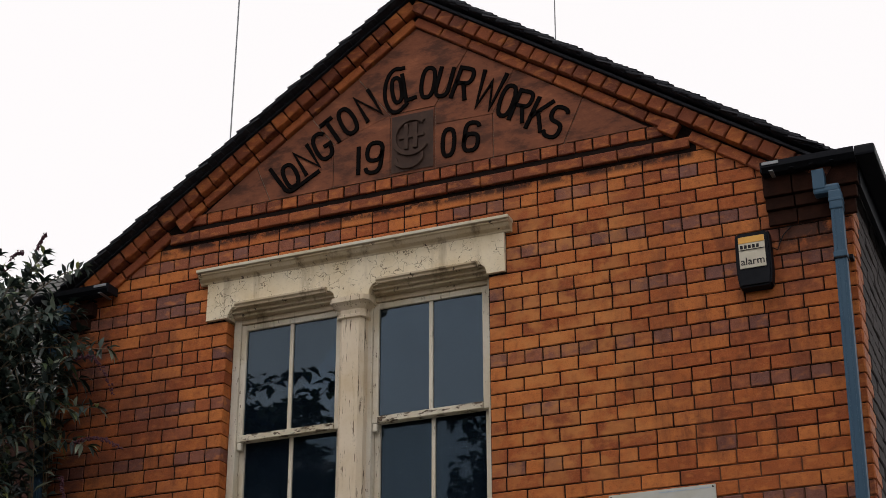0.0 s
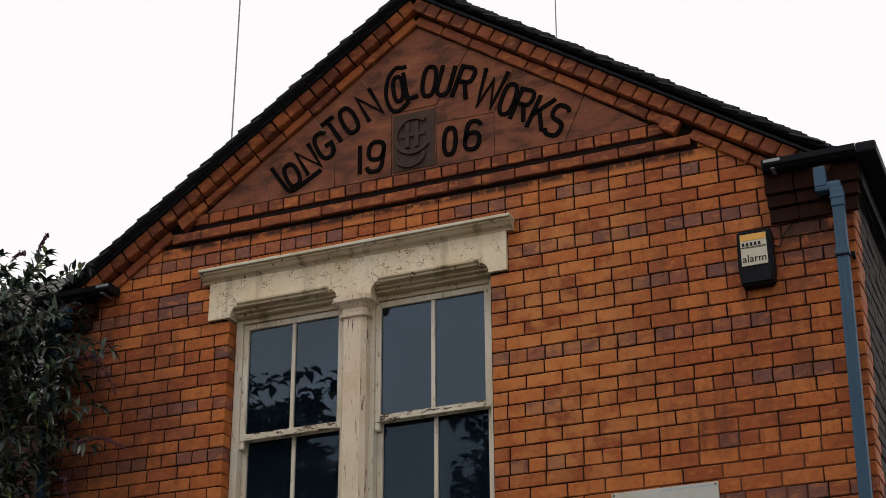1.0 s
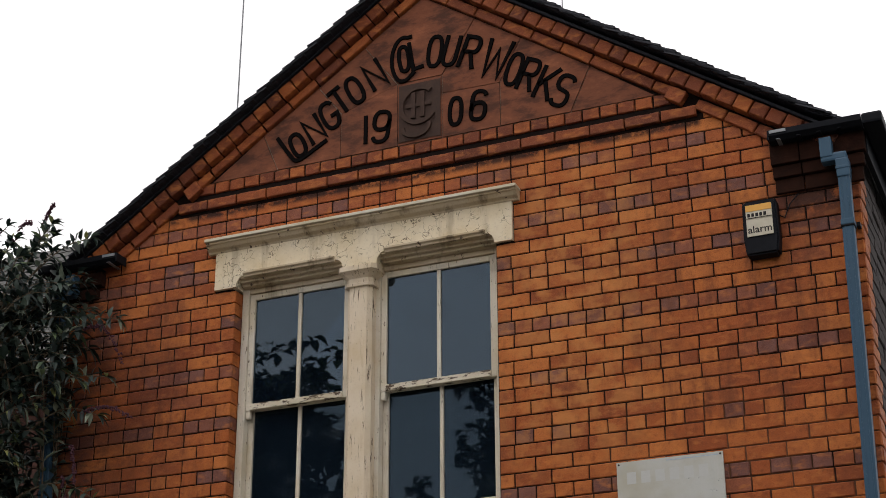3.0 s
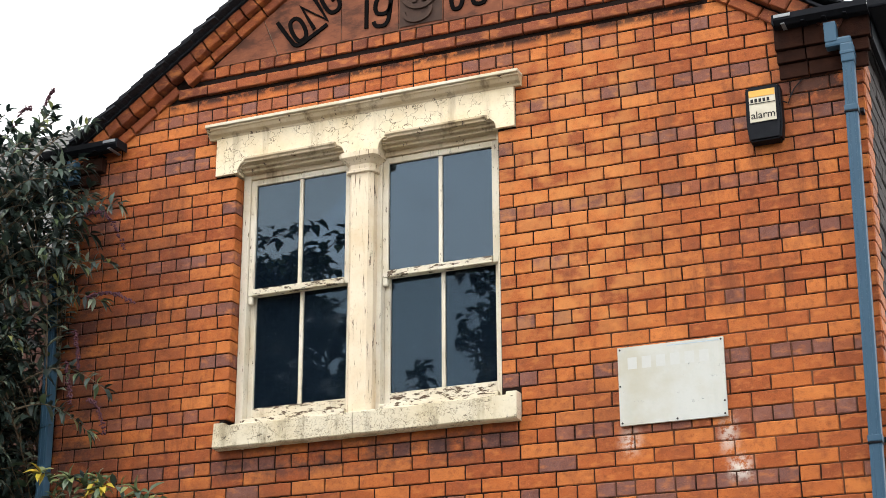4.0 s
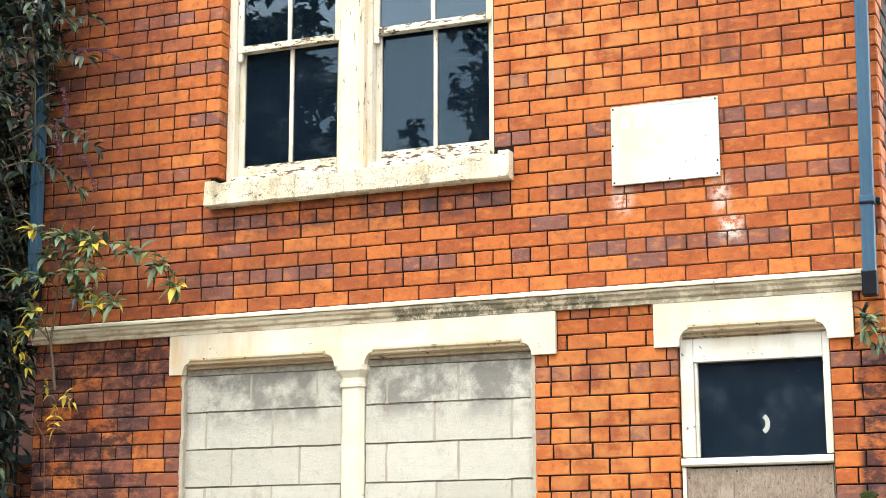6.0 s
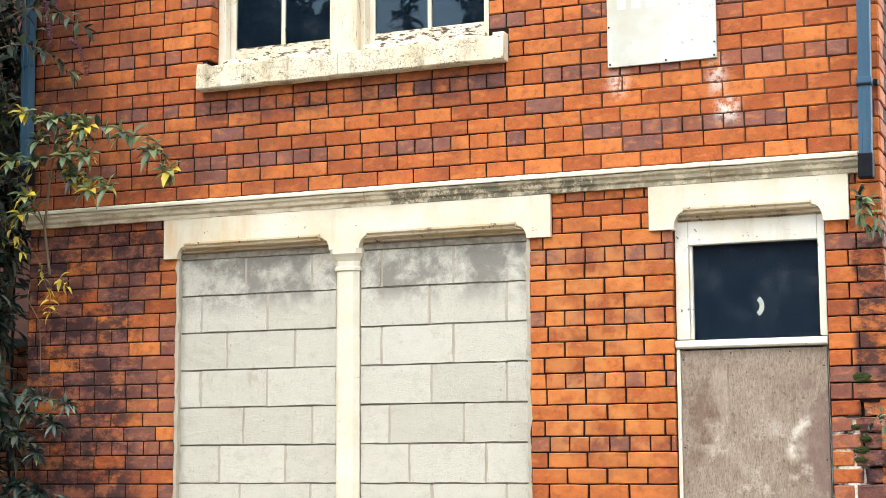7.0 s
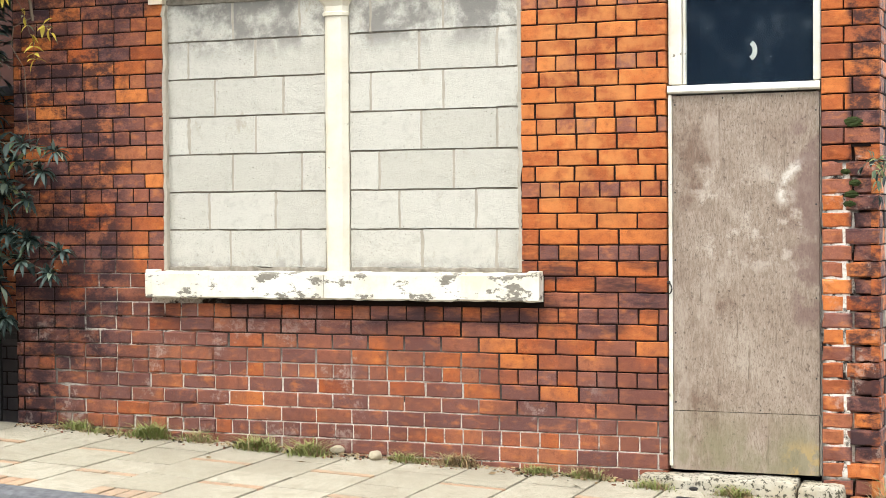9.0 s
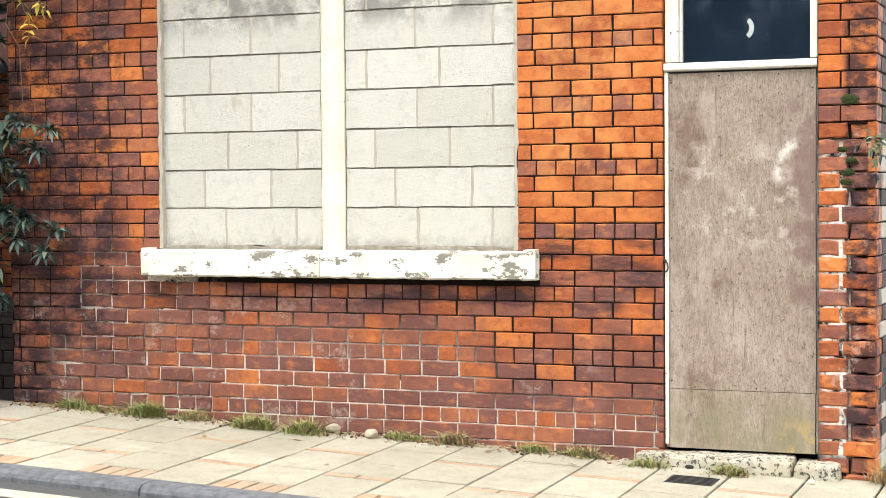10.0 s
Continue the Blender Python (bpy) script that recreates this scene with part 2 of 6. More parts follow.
def string_material():
    n = Nodes("grimy_cream_string_course")
    fine, run = n.noise(60, 4, 0.7), n.noise(5, 6, 0.7, (1.0, 1.0, 2.0))
    c = n.mix(n.step(run, 0.4, 0.75), (0.56, 0.49, 0.36), (0.34, 0.26, 0.16))
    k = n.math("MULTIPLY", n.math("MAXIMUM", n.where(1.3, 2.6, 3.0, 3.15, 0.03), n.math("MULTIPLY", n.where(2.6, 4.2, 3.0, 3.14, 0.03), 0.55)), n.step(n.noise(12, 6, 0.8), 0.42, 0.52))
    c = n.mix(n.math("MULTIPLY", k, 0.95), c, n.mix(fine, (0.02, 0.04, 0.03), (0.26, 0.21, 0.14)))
    # lower face browner over the left half
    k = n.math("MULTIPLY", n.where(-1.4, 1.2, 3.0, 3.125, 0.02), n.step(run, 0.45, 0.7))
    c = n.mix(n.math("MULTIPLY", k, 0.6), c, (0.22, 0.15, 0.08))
    return n.finish(c, 0.75, fine, 0.002, 0.0, 0.2)


M_STRING = string_material()
M_SILL_WHITE = paint_material("flaking_white_sill_paint", (0.66, 0.64, 0.57), (0.28, 0.25, 0.20), (0.27, 0.245, 0.20), 0, 0.150, 0.45, 0.01, 9, (0.6, 1.0, 1.3))
M_SASH = paint_material("peeling_white_joinery_paint", (0.66, 0.61, 0.51), (0.20, 0.15, 0.09), (0.18, 0.13, 0.09), 0, 0.085, 0.6, 0.006, 34, (1.6, 1.0, 0.3))
M_RAIL = paint_material("badly_peeling_white_rail_paint", (0.66, 0.61, 0.50), (0.20, 0.14, 0.08), (0.13, 0.09, 0.06), 0, 0.165, 0.6, 0.006, 30, (0.5, 1.0, 1.6))
M_SILL_UP = paint_material("weathered_cream_sill_paint", (0.64, 0.58, 0.45), (0.20, 0.16, 0.10), (0.17, 0.14, 0.10), 26.0, 0.085, 0.75, 0.008, 30, (0.6, 1.0, 1.3))
M_DOORFRAME = paint_material("white_door_frame_paint", (0.66, 0.64, 0.58), (0.34, 0.29, 0.22), (0.28, 0.24, 0.18), 0, 0.06, 0.3, 0.01, 20)


def terracotta_material():
    n = Nodes("sooty_terracotta")
    broad, fine = n.noise(4, 6, 0.65, (1.0, 1.0, 2.2)), n.noise(90, 3, 0.6)
    c = n.ramp(n.geo.outputs["Random Per Island"], [(0, (0.15, 0.058, 0.034)), (1, (0.23, 0.080, 0.042))])
    c = n.mix(n.math("MULTIPLY", n.step(broad, 0.46, 0.64), 0.8), c, (0.06, 0.03, 0.022))
    c = n.mix(n.math("MULTIPLY", n.step(broad, 0.46, 0.30), 0.6), c, (0.34, 0.13, 0.065))
    return n.finish(c, 0.8, n.math("ADD", fine, broad), 0.003, 0.0, 0.1)


M_TERRA = terracotta_material()
M_EMBLEM = plain("blackened_terracotta", (0.036, 0.026, 0.024), (0.080, 0.048, 0.036), 16, 0.8, 0.003, 0.0, 0.1)
M_LETTER = plain("black_letter_paint", (0.002, 0.002, 0.002), (0.006, 0.005, 0.005), 14, 0.8, 0.001, 0.0, 0.02)


def block_material():
    n = Nodes("grey_concrete_block")
    inf = n.t.nodes.new("ShaderNodeObjectInfo").outputs["Random"]
    broad, mid, fine = n.noise(4.5, 6, 0.7), n.noise(16, 5, 0.7), n.noise(230, 2, 0.7)
    c = n.ramp(inf, [(0, (0.455, 0.435, 0.37)), (0.5, (0.485, 0.465, 0.40)), (1, (0.52, 0.50, 0.435))])
    c = n.mix(n.math("MULTIPLY", n.step(mid, 0.50, 0.70), 0.32), c, (0.32, 0.295, 0.25))
    c = n.mix(n.math("MULTIPLY", n.step(fine, 0.54, 0.66), 0.6), c, (0.20, 0.185, 0.155))
    c = n.mix(n.math("MULTIPLY", n.step(n.noise(75, 3, 0.6), 0.66, 0.70), 0.8), c, (0.10, 0.09, 0.075))
    c = n.mix(n.math("MULTIPLY", n.step(n.noise(7, 5, 0.7, (1.0, 1.0, 0.6)), 0.60, 0.72), 0.5), c, (0.30, 0.25, 0.18))
    # top row darker in patches, then the bottom row
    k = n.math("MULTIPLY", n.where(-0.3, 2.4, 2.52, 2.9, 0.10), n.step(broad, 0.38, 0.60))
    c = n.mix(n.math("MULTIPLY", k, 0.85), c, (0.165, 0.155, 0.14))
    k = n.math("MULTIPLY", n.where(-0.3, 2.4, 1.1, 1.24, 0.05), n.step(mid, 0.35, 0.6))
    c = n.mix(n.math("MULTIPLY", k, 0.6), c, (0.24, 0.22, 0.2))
    return n.finish(c, 0.95, n.math("ADD", fine, n.math("MULTIPLY", mid, 1.5)), 0.0035, 0.0, 0.2)


M_BLOCK = block_material()
M_CEMENT = plain("smeared_cement", (0.44, 0.40, 0.33), (0.30, 0.265, 0.21), 14, 0.95, 0.003)
M_BLOCK_JOINT = plain("pale_grey_mortar", (0.40, 0.36, 0.29), (0.10, 0.085, 0.065), 26, 0.95, 0.003)


def plywood_material():
    n = Nodes("weathered_plywood")
    grain = n.noise(60, 7, 0.75, (1.0, 1.0, 0.22))
    broad, fine = n.noise(2.4, 6, 0.7), n.noise(210, 4, 0.8, (1.0, 1.0, 0.22))
    c = n.mix(n.step(grain, 0.30, 0.70), (0.205, 0.153, 0.114), (0.31, 0.25, 0.198))
    c = n.mix(n.math("MULTIPLY", n.step(broad, 0.48, 0.7), 0.55), c, (0.37, 0.31, 0.25))
    c = n.mix(n.math("MULTIPLY", n.step(broad, 0.47, 0.32), 0.75), c, (0.135, 0.082, 0.056))
    c = n.mix(n.math("MULTIPLY", n.step(fine, 0.48, 0.62), 0.65), c, (0.115, 0.082, 0.06))
    c = n.mix(n.math("MULTIPLY", n.step(n.noise(38, 5, 0.7), 0.57, 0.66), 0.7), c, (0.085, 0.062, 0.045))
    c = n.mix(n.math("MULTIPLY", n.step(n.noise(6, 6, 0.7, (1.0, 1.0, 0.35)), 0.52, 0.66), 0.5), c, (0.38, 0.32, 0.26))
    c = n.mix(n.math("MULTIPLY", n.step(n.noise(26, 5, 0.7, (1.0, 1.0, 0.09)), 0.60, 0.70), 0.7), c, (0.10, 0.07, 0.05))
    c = n.mix(n.math("MULTIPLY", n.math("MULTIPLY", n.where(3.15, 3.8, 1.2, 1.75, 0.12), n.step(n.noise(9, 6, 0.7), 0.5, 0.66)), 0.6), c, (0.50, 0.44, 0.37))
    # a chalky swipe left by a wiping rag
    swipe = n.math("MULTIPLY", n.ring(3.83, 1.60, 0.19, 0.045), n.math("MULTIPLY", n.where(3.5, 3.80, 1.56, 1.9, 0.05), n.step(n.noise(14, 5, 0.7), 0.36, 0.6)))
    c = n.mix(n.math("MULTIPLY", swipe, 0.85), c, (0.60, 0.55, 0.48))
    low = n.math("MULTIPLY", n.where(2.9, 4.0, 0.0, 0.36, 0.16), n.step(n.noise(5, 5, 0.7, (1.0, 1.0, 0.5)), 0.35, 0.62))
    c = n.mix(n.math("MULTIPLY", low, 0.7), c, (0.17, 0.155, 0.085))
    edge = n.math("MULTIPLY", n.where(3.66, 3.9, 0.05, 0.26, 0.06), n.step(n.noise(16, 5, 0.7), 0.44, 0.56))
    c = n.mix(n.math("MULTIPLY", edge, 0.6), c, (0.36, 0.25, 0.09))
    # darker band down the right of the upper sheet
    right_band = n.math("MULTIPLY", n.where(3.70, 3.9, 0.9, 2.0, 0.05), n.step(n.noise(4, 6, 0.65), 0.38, 0.50))
    c = n.mix(n.math("MULTIPLY", right_band, 0.75), c, (0.15, 0.095, 0.08))
    return n.finish(c, 0.85, n.math("ADD", grain, fine), 0.0015, 0.0, 0.25)


M_PLY = plywood_material()
M_SLATE = plain("dark_clay_tile", (0.008, 0.009, 0.013), (0.03, 0.032, 0.04), 18, 0.6, 0.003)
M_PIPE = plain("faded_blue_pipe_paint", (0.020, 0.062, 0.110), (0.046, 0.095, 0.145), 9, 0.45, 0.0006, 0.0, 0.2, (1, 1, 0.2))
M_BLACK = plain("black_plastic", (0.004, 0.005, 0.007), (0.012, 0.013, 0.017), 20, 0.5, 0.0006, 0.0, 0.06)
# corbel brick with the eaves' shade put into its near-black colour
M_CORBEL_SHADE = plain("shade_black_brick", (0.005, 0.004, 0.004), (0.040, 0.016, 0.010), 12, 0.9, 0.004, 0.0, 0.05)
M_IRON = plain("dark_iron", (0.025, 0.025, 0.027), (0.06, 0.055, 0.05), 25, 0.6, 0.001, 0.6)
M_SIGN = paint_material("bleached_white_sign", (0.50, 0.51, 0.485), (0.37, 0.41, 0.39), (0.34, 0.36, 0.36), 0, 0.06, 0.3, 0.01, 18)
M_GHOST = plain("faded_lettering", (0.47, 0.48, 0.46), (0.51, 0.52, 0.50), 40, 0.7)
M_BLUE_EDGE = plain("faded_blue_print", (0.22, 0.32, 0.42), (0.5, 0.56, 0.6), 40, 0.7)
M_ALARM_O = plain("faded_orange_plastic", (0.75, 0.42, 0.10), (0.62, 0.33, 0.08), 20, 0.4, 0.0003)
M_ALARM_W = plain("grubby_white_plastic", (0.60, 0.56, 0.46), (0.46, 0.42, 0.33), 20, 0.4, 0.0003)
M_SMEAR = plain("chalky_smear", (0.50, 0.50, 0.44), (0.28, 0.30, 0.29), 60, 0.9, 0.0003)
M_INK = plain("black_print", (0.01, 0.01, 0.012), (0.02, 0.02, 0.02), 30, 0.5, 0.0002)
M_SIDE = plain("black_tarred_brick", (0.022, 0.021, 0.023), (0.07, 0.058, 0.055), 6, 0.85, 0.004)
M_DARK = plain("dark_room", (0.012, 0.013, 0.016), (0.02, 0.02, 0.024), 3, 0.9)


def flag_material(name, stops):
    n = Nodes(name)
    c = n.ramp(n.t.nodes.new("ShaderNodeObjectInfo").outputs["Random"], stops)
    broad, mid, fine = n.noise(1.6, 5, 0.65), n.noise(11, 6, 0.7), n.noise(170, 4, 0.75)
    c = n.mix(n.math("MULTIPLY", n.step(mid, 0.46, 0.68), 0.5), c, (0.22, 0.185, 0.13))
    c = n.mix(n.math("MULTIPLY", n.step(broad, 0.45, 0.65), 0.4), c, (0.25, 0.22, 0.165))
    c = n.mix(n.math("MULTIPLY", n.step(fine, 0.47, 0.58), 0.75), c, (0.12, 0.10, 0.07))
    c = n.mix(n.math("MULTIPLY", n.step(fine, 0.44, 0.32), 0.35), c, (0.62, 0.57, 0.46))
    return n.finish(c, 0.93, n.math("ADD", fine, mid), 0.003, 0.0, 0.15)


M_FLAG = flag_material("buff_paving_flag", [(0, (0.34, 0.31, 0.235)), (1, (0.42, 0.385, 0.30))])
M_PAVER = flag_material("orange_paving_brick", [(0, (0.38, 0.23, 0.14)), (1, (0.45, 0.30, 0.19))])
M_KERB = plain("grey_concrete_kerb", (0.19, 0.19, 0.195), (0.05, 0.05, 0.055), 20, 0.9, 0.004)
M_ROAD = plain("asphalt", (0.055, 0.055, 0.055), (0.085, 0.082, 0.078), 60, 0.9, 0.004)
M_LINE = plain("worn_road_paint", (0.46, 0.43, 0.33), (0.24, 0.225, 0.185), 14, 0.8, 0.002)
M_EARTH = plain("dirt_and_moss", (0.018, 0.015, 0.010), (0.045, 0.038, 0.022), 30, 0.95, 0.006)
M_GRASS = plain("green_grass", (0.13, 0.19, 0.045), (0.26, 0.26, 0.09), 30, 0.7, 0.0005)
M_STRAW = plain("dry_straw", (0.36, 0.27, 0.15), (0.22, 0.15, 0.08), 30, 0.8, 0.0005)
M_STONE = plain("buff_pebble", (0.42, 0.37, 0.26), (0.28, 0.24, 0.17), 24, 0.9, 0.003)
M_STEP = paint_material("worn_stone_step", (0.40, 0.37, 0.30), (0.12, 0.10, 0.07), (0.10, 0.09, 0.065), 0, 0.165, 0.85, 0.01, 38)
M_LEAD = plain("grey_galvanised_metal", (0.30, 0.31, 0.33), (0.2, 0.21, 0.22), 20, 0.5, 0.0005, 0.4)
M_WHITEWALL = plain("white_render", (0.72, 0.72, 0.70), (0.6, 0.6, 0.58), 4, 0.9, 0.002)
M_FARBRICK = plain("dull_red_brick", (0.09, 0.038, 0.028), (0.045, 0.024, 0.020), 7, 0.9, 0.003)
M_FARTILE = plain("grey_concrete_tile", (0.06, 0.06, 0.06), (0.13, 0.13, 0.125), 12, 0.85, 0.003)
M_LITTER = plain("brick_crumbs", (0.24, 0.10, 0.06), (0.12, 0.06, 0.04), 40, 0.9, 0.001)
M_MOSS = plain("green_moss", (0.045, 0.06, 0.015), (0.02, 0.028, 0.01), 60, 0.95, 0.004)


def leaf_material(name, stops):
    n = Nodes(name)
    c = n.ramp(n.geo.outputs["Random Per Island"], stops)
    c = n.mix(n.math("MULTIPLY", n.noise(60, 3), 0.3), c, tuple(v * 0.5 for v in stops[0][1]))
    n.bsdf.inputs["Transmission Weight"].default_value = 0.0
    mat = n.finish(c, 0.5, n.noise(150, 2), 0.0006, 0.0, 0.35)
    thin = n.t.nodes.new("ShaderNodeBsdfTranslucent")
    n.put(thin.inputs["Color"], c)
    both = n.t.nodes.new("ShaderNodeMixShader")
    both.inputs[0].default_value = 0.22
    n.t.links.new(n.bsdf.outputs[0], both.inputs[1])
    n.t.links.new(thin.outputs[0], both.inputs[2])
    n.t.links.new(both.outputs[0], n.t.nodes["Material Output"].inputs[0])
    return mat


M_LEAF = leaf_material("grey_green_leaf", [(0, (0.008, 0.016, 0.014)), (0.55, (0.019, 0.035, 0.029)), (0.85, (0.065, 0.098, 0.078)), (1, (0.24, 0.28, 0.20))])
M_LEAF_LIGHT = leaf_material("fresh_green_leaf", [(0, (0.05, 0.085, 0.045)), (0.6, (0.11, 0.155, 0.075)), (1, (0.26, 0.27, 0.09))])
M_LEAF_YELLOW = leaf_material("yellow_leaf", [(0, (0.42, 0.33, 0.03)), (1, (0.60, 0.46, 0.06))])
M_LEAF_YOUNG = leaf_material("silvery_young_leaf", [(0, (0.05, 0.085, 0.075)), (1, (0.15, 0.20, 0.165))])
M_TREELEAF = leaf_material("dark_tree_leaf", [(0, (0.02, 0.035, 0.012)), (1, (0.05, 0.075, 0.025))])
M_BARK = plain("grey_brown_bark", (0.10, 0.075, 0.05), (0.17, 0.13, 0.09), 30, 0.9, 0.003)
M_SPIKE = plain("brown_purple_flower_spike", (0.05, 0.025, 0.045), (0.12, 0.05, 0.06), 60, 0.9, 0.003)


def glass_material(name, film_amount, tint, ior):
    """Old window glass under a film of dirt; the film's navy paints in bluish haze."""
    n = Nodes(name)
    dust = n.step(n.noise(6, 6, 0.7), 0.48, 0.85)
    speck = n.step(n.noise(85, 2, 0.6), 0.74, 0.78)
    film = n.t.nodes.new("ShaderNodeBsdfDiffuse")
    n.put(film.inputs[0], n.mix(n.math("ADD", n.math("MULTIPLY", dust, 0.13), n.math("MULTIPLY", speck, 0.8), True), (0.018, 0.034, 0.056), (0.42, 0.46, 0.48)))
    clear = n.t.nodes.new("ShaderNodeBsdfTransparent")
    clear.inputs[0].default_value = (0.20, 0.25, 0.30, 1)
    shine = n.t.nodes.new("ShaderNodeBsdfGlossy")
    shine.inputs["Color"].default_value = (*tint, 1)
    shine.inputs["Roughness"].default_value = 0.0
    gloss = n.t.nodes.new("ShaderNodeFresnel")
    gloss.inputs["IOR"].default_value = ior
    pane = n.t.nodes.new("ShaderNodeMixShader")
    n.t.links.new(gloss.outputs[0], pane.inputs[0])
    n.t.links.new(clear.outputs[0], pane.inputs[1])
    n.t.links.new(shine.outputs[0], pane.inputs[2])
    both = n.t.nodes.new("ShaderNodeMixShader")
    n.put(both.inputs[0], n.math("ADD", n.math("MULTIPLY", n.math("MAXIMUM", dust, speck), 0.3), film_amount, True))
    n.t.links.new(pane.outputs[0], both.inputs[1])
    n.t.links.new(film.outputs[0], both.inputs[2])
    n.t.links.new(both.outputs[0], n.t.nodes["Material Output"].inputs[0])
    return n.mat


M_GLASS = glass_material("dusty_window_glass", 0.11, (0.56, 0.73, 0.88), 1.8)
# lower panes: darker tint, lower IOR to put a dimmer reflection into the glass
M_GLASS_LOW = glass_material("dim_reflection_glass", 0.20, (0.46, 0.66, 0.84), 1.55)
M_GLASS_DIRTY = glass_material("dirty_fanlight_glass", 0.32, (0.50, 0.72, 0.93), 1.8)


# ---- building helpers ----
rnd = random.Random(7)


def mesh_object(name, data, material, parent=None, label="", at=None):
    """Links mesh data as one object, under a parent where one is given."""
    if isinstance(data, bmesh.types.BMesh):
        me = bpy.data.meshes.new(name)
        data.to_mesh(me)
        data.free()
        data = me
    if material is not None and not data.materials:
        for m in material if isinstance(material, (list, tuple)) else [material]:
            data.materials.append(m)
    ob = new(name, data)
    ob.parent = parent
    if at is not None:
        ob.matrix_basis = at
    if label:
        ob["label"] = label
    return ob


def part(name, bm, material, parent, label=""):
    return mesh_object(name, bm, material, parent, label)


def empty(name, label, category, group="", kind="", at=(0, 0, 0)):
    ob = new(name)
    ob.empty_display_size = 0.1
    ob.location = at
    return tagged(ob, label, category, group, kind)


def add_box(bm, x0, x1, y0, y1, z0, z1, bevel=0.0, turn=None):
    m = Matrix.Translation(((x0 + x1) / 2, (y0 + y1) / 2, (z0 + z1) / 2))
    if turn is not None:
        m = m @ turn
    m = m @ Matrix.Diagonal((x1 - x0, y1 - y0, z1 - z0, 1))
    made = bmesh.ops.create_cube(bm, size=1, matrix=m)
    if bevel:
        edges = list({e for v in made["verts"] for e in v.link_edges})
        bmesh.ops.bevel(bm, geom=edges, offset=bevel, segments=2, affect="EDGES", profile=0.6)
    return bm


def box(x0, x1, y0, y1, z0, z1, bevel=0.0, turn=None):
    return add_box(bmesh.new(), x0, x1, y0, y1, z0, z1, bevel, turn)


def add_prism(bm, outline, y0, y1):
    """An outline in x and z, drawn through from y0 (front) to y1."""
    front = [bm.verts.new((x, y0, z)) for x, z in outline]
    rear = [bm.verts.new((x, y1, z)) for x, z in outline]
    k = len(outline)
    bm.faces.new(front)
    bm.faces.new(rear[::-1])
    for i in range(k):
        j = (i + 1) % k
        bm.faces.new((front[j], front[i], rear[i], rear[j]))
    bmesh.ops.recalc_face_normals(bm, faces=bm.faces[:])
    return bm


def add_along_x(bm, profile, x0, x1):
    """A profile in y and z, drawn along x."""
    a = [bm.verts.new((x0, y, z)) for y, z in profile]
    b = [bm.verts.new((x1, y, z)) for y, z in profile]
    bm.faces.new(a)
    bm.faces.new(b[::-1])
    for i in range(len(profile)):
        j = (i + 1) % len(profile)
        bm.faces.new((a[j], a[i], b[i], b[j]))
    bmesh.ops.recalc_face_normals(bm, faces=bm.faces[:])
    return bm


def add_tube(bm, points, radius, sides=7, taper=1.0):
    """A round bar along points, thinner by taper at its end."""
    rings = []
    n = len(points)
    for i, p in enumerate(points):
        p = Vector(p)
        d = (Vector(points[min(i + 1, n - 1)]) - Vector(points[max(i - 1, 0)])).normalized()
        u = d.orthogonal().normalized() if not rings else (u - d * u.dot(d)).normalized()
        w = d.cross(u)
        r = radius * (1 + (taper - 1) * i / max(n - 1, 1))
        rings.append([bm.verts.new(p + (u * math.cos(a) + w * math.sin(a)) * r) for a in (2 * math.pi * s / sides for s in range(sides))])
    for a, b in zip(rings, rings[1:]):
        for s in range(sides):
            bm.faces.new((a[s], a[(s + 1) % sides], b[(s + 1) % sides], b[s]))
    bm.faces.new(rings[0][::-1])
    bm.faces.new(rings[-1])
    return bm


def arc(cx, cz, rx, rz, a0, a1, n=6):
    return [(cx + rx * math.cos(radians(a0 + (a1 - a0) * i / n)), cz + rz * math.sin(radians(a0 + (a1 - a0) * i / n))) for i in range(n + 1)]


def rough_up(bm, amount, scale, along=(1, 1, 1)):
    """Pushes the vertices about a little, for worn edges."""
    for v in bm.verts:
        d = noise.noise_vector(v.co * scale) * amount
        v.co += Vector((d.x * along[0], d.y * along[1], d.z * along[2]))
    return bm


# ---- the plan of the front: x along the wall, y into it, z up ----
LEFT, RIGHT, MIDDLE = -1.28, 4.16, 1.43
COURSE, FIRST = 0.0885, 0.1837          # brick course, foot of a header course
LONG = 0.2325                           # stretcher with its joint
SLOPE = 0.690
RAKE_TOP = 8.00                         # top of the raking bricks at the apex


def pave(x, y):
    """Height of the sloping pavement."""
    return 0.14 - 0.039 * max(-14.0, min(14.0, x)) + 0.02 * max(-3.0, min(0.5, y))


def rake(x, drop=0.0):
    return RAKE_TOP - drop - SLOPE * abs(x - MIDDLE)


def corner(z):
    """The right-hand corner, which leans out a little above the string course."""
    return RIGHT + 0.024 * max(0.0, z - 3.2)


UP_OPEN = (0.06, 1.936, 4.026, 5.85)
LOW_OPEN = (-0.165, 2.172, 1.17, 2.90)
DOOR_OPEN = (3.018, 3.851, 0.02, 2.925)
# what takes the place of bricks: x0, x1, z0, z1
NO_BRICK = [
    (0.06, 1.936, 4.02, 5.80), (-0.10, 2.055, 5.772, 6.06), (0.0, 2.058, 3.872, 4.026),
    (-0.165, 2.172, 1.15, 2.85), (-0.25, 2.312, 2.822, 3.08), (-0.258, 2.302, 1.012, 1.172),
    (3.018, 3.851, -0.2, 2.85), (2.89, 3.988, 2.822, 3.08), (LEFT, 4.06, 3.075, 3.16),
]

# ---- the wall behind the bricks: mortar and core ----
bm = bmesh.new()
Y0, Y1 = 0.0065, 0.24


def piece(x0, x1, z0, z1, y0=Y0):
    add_box(bm, x0, x1, y0, Y1, z0, z1)


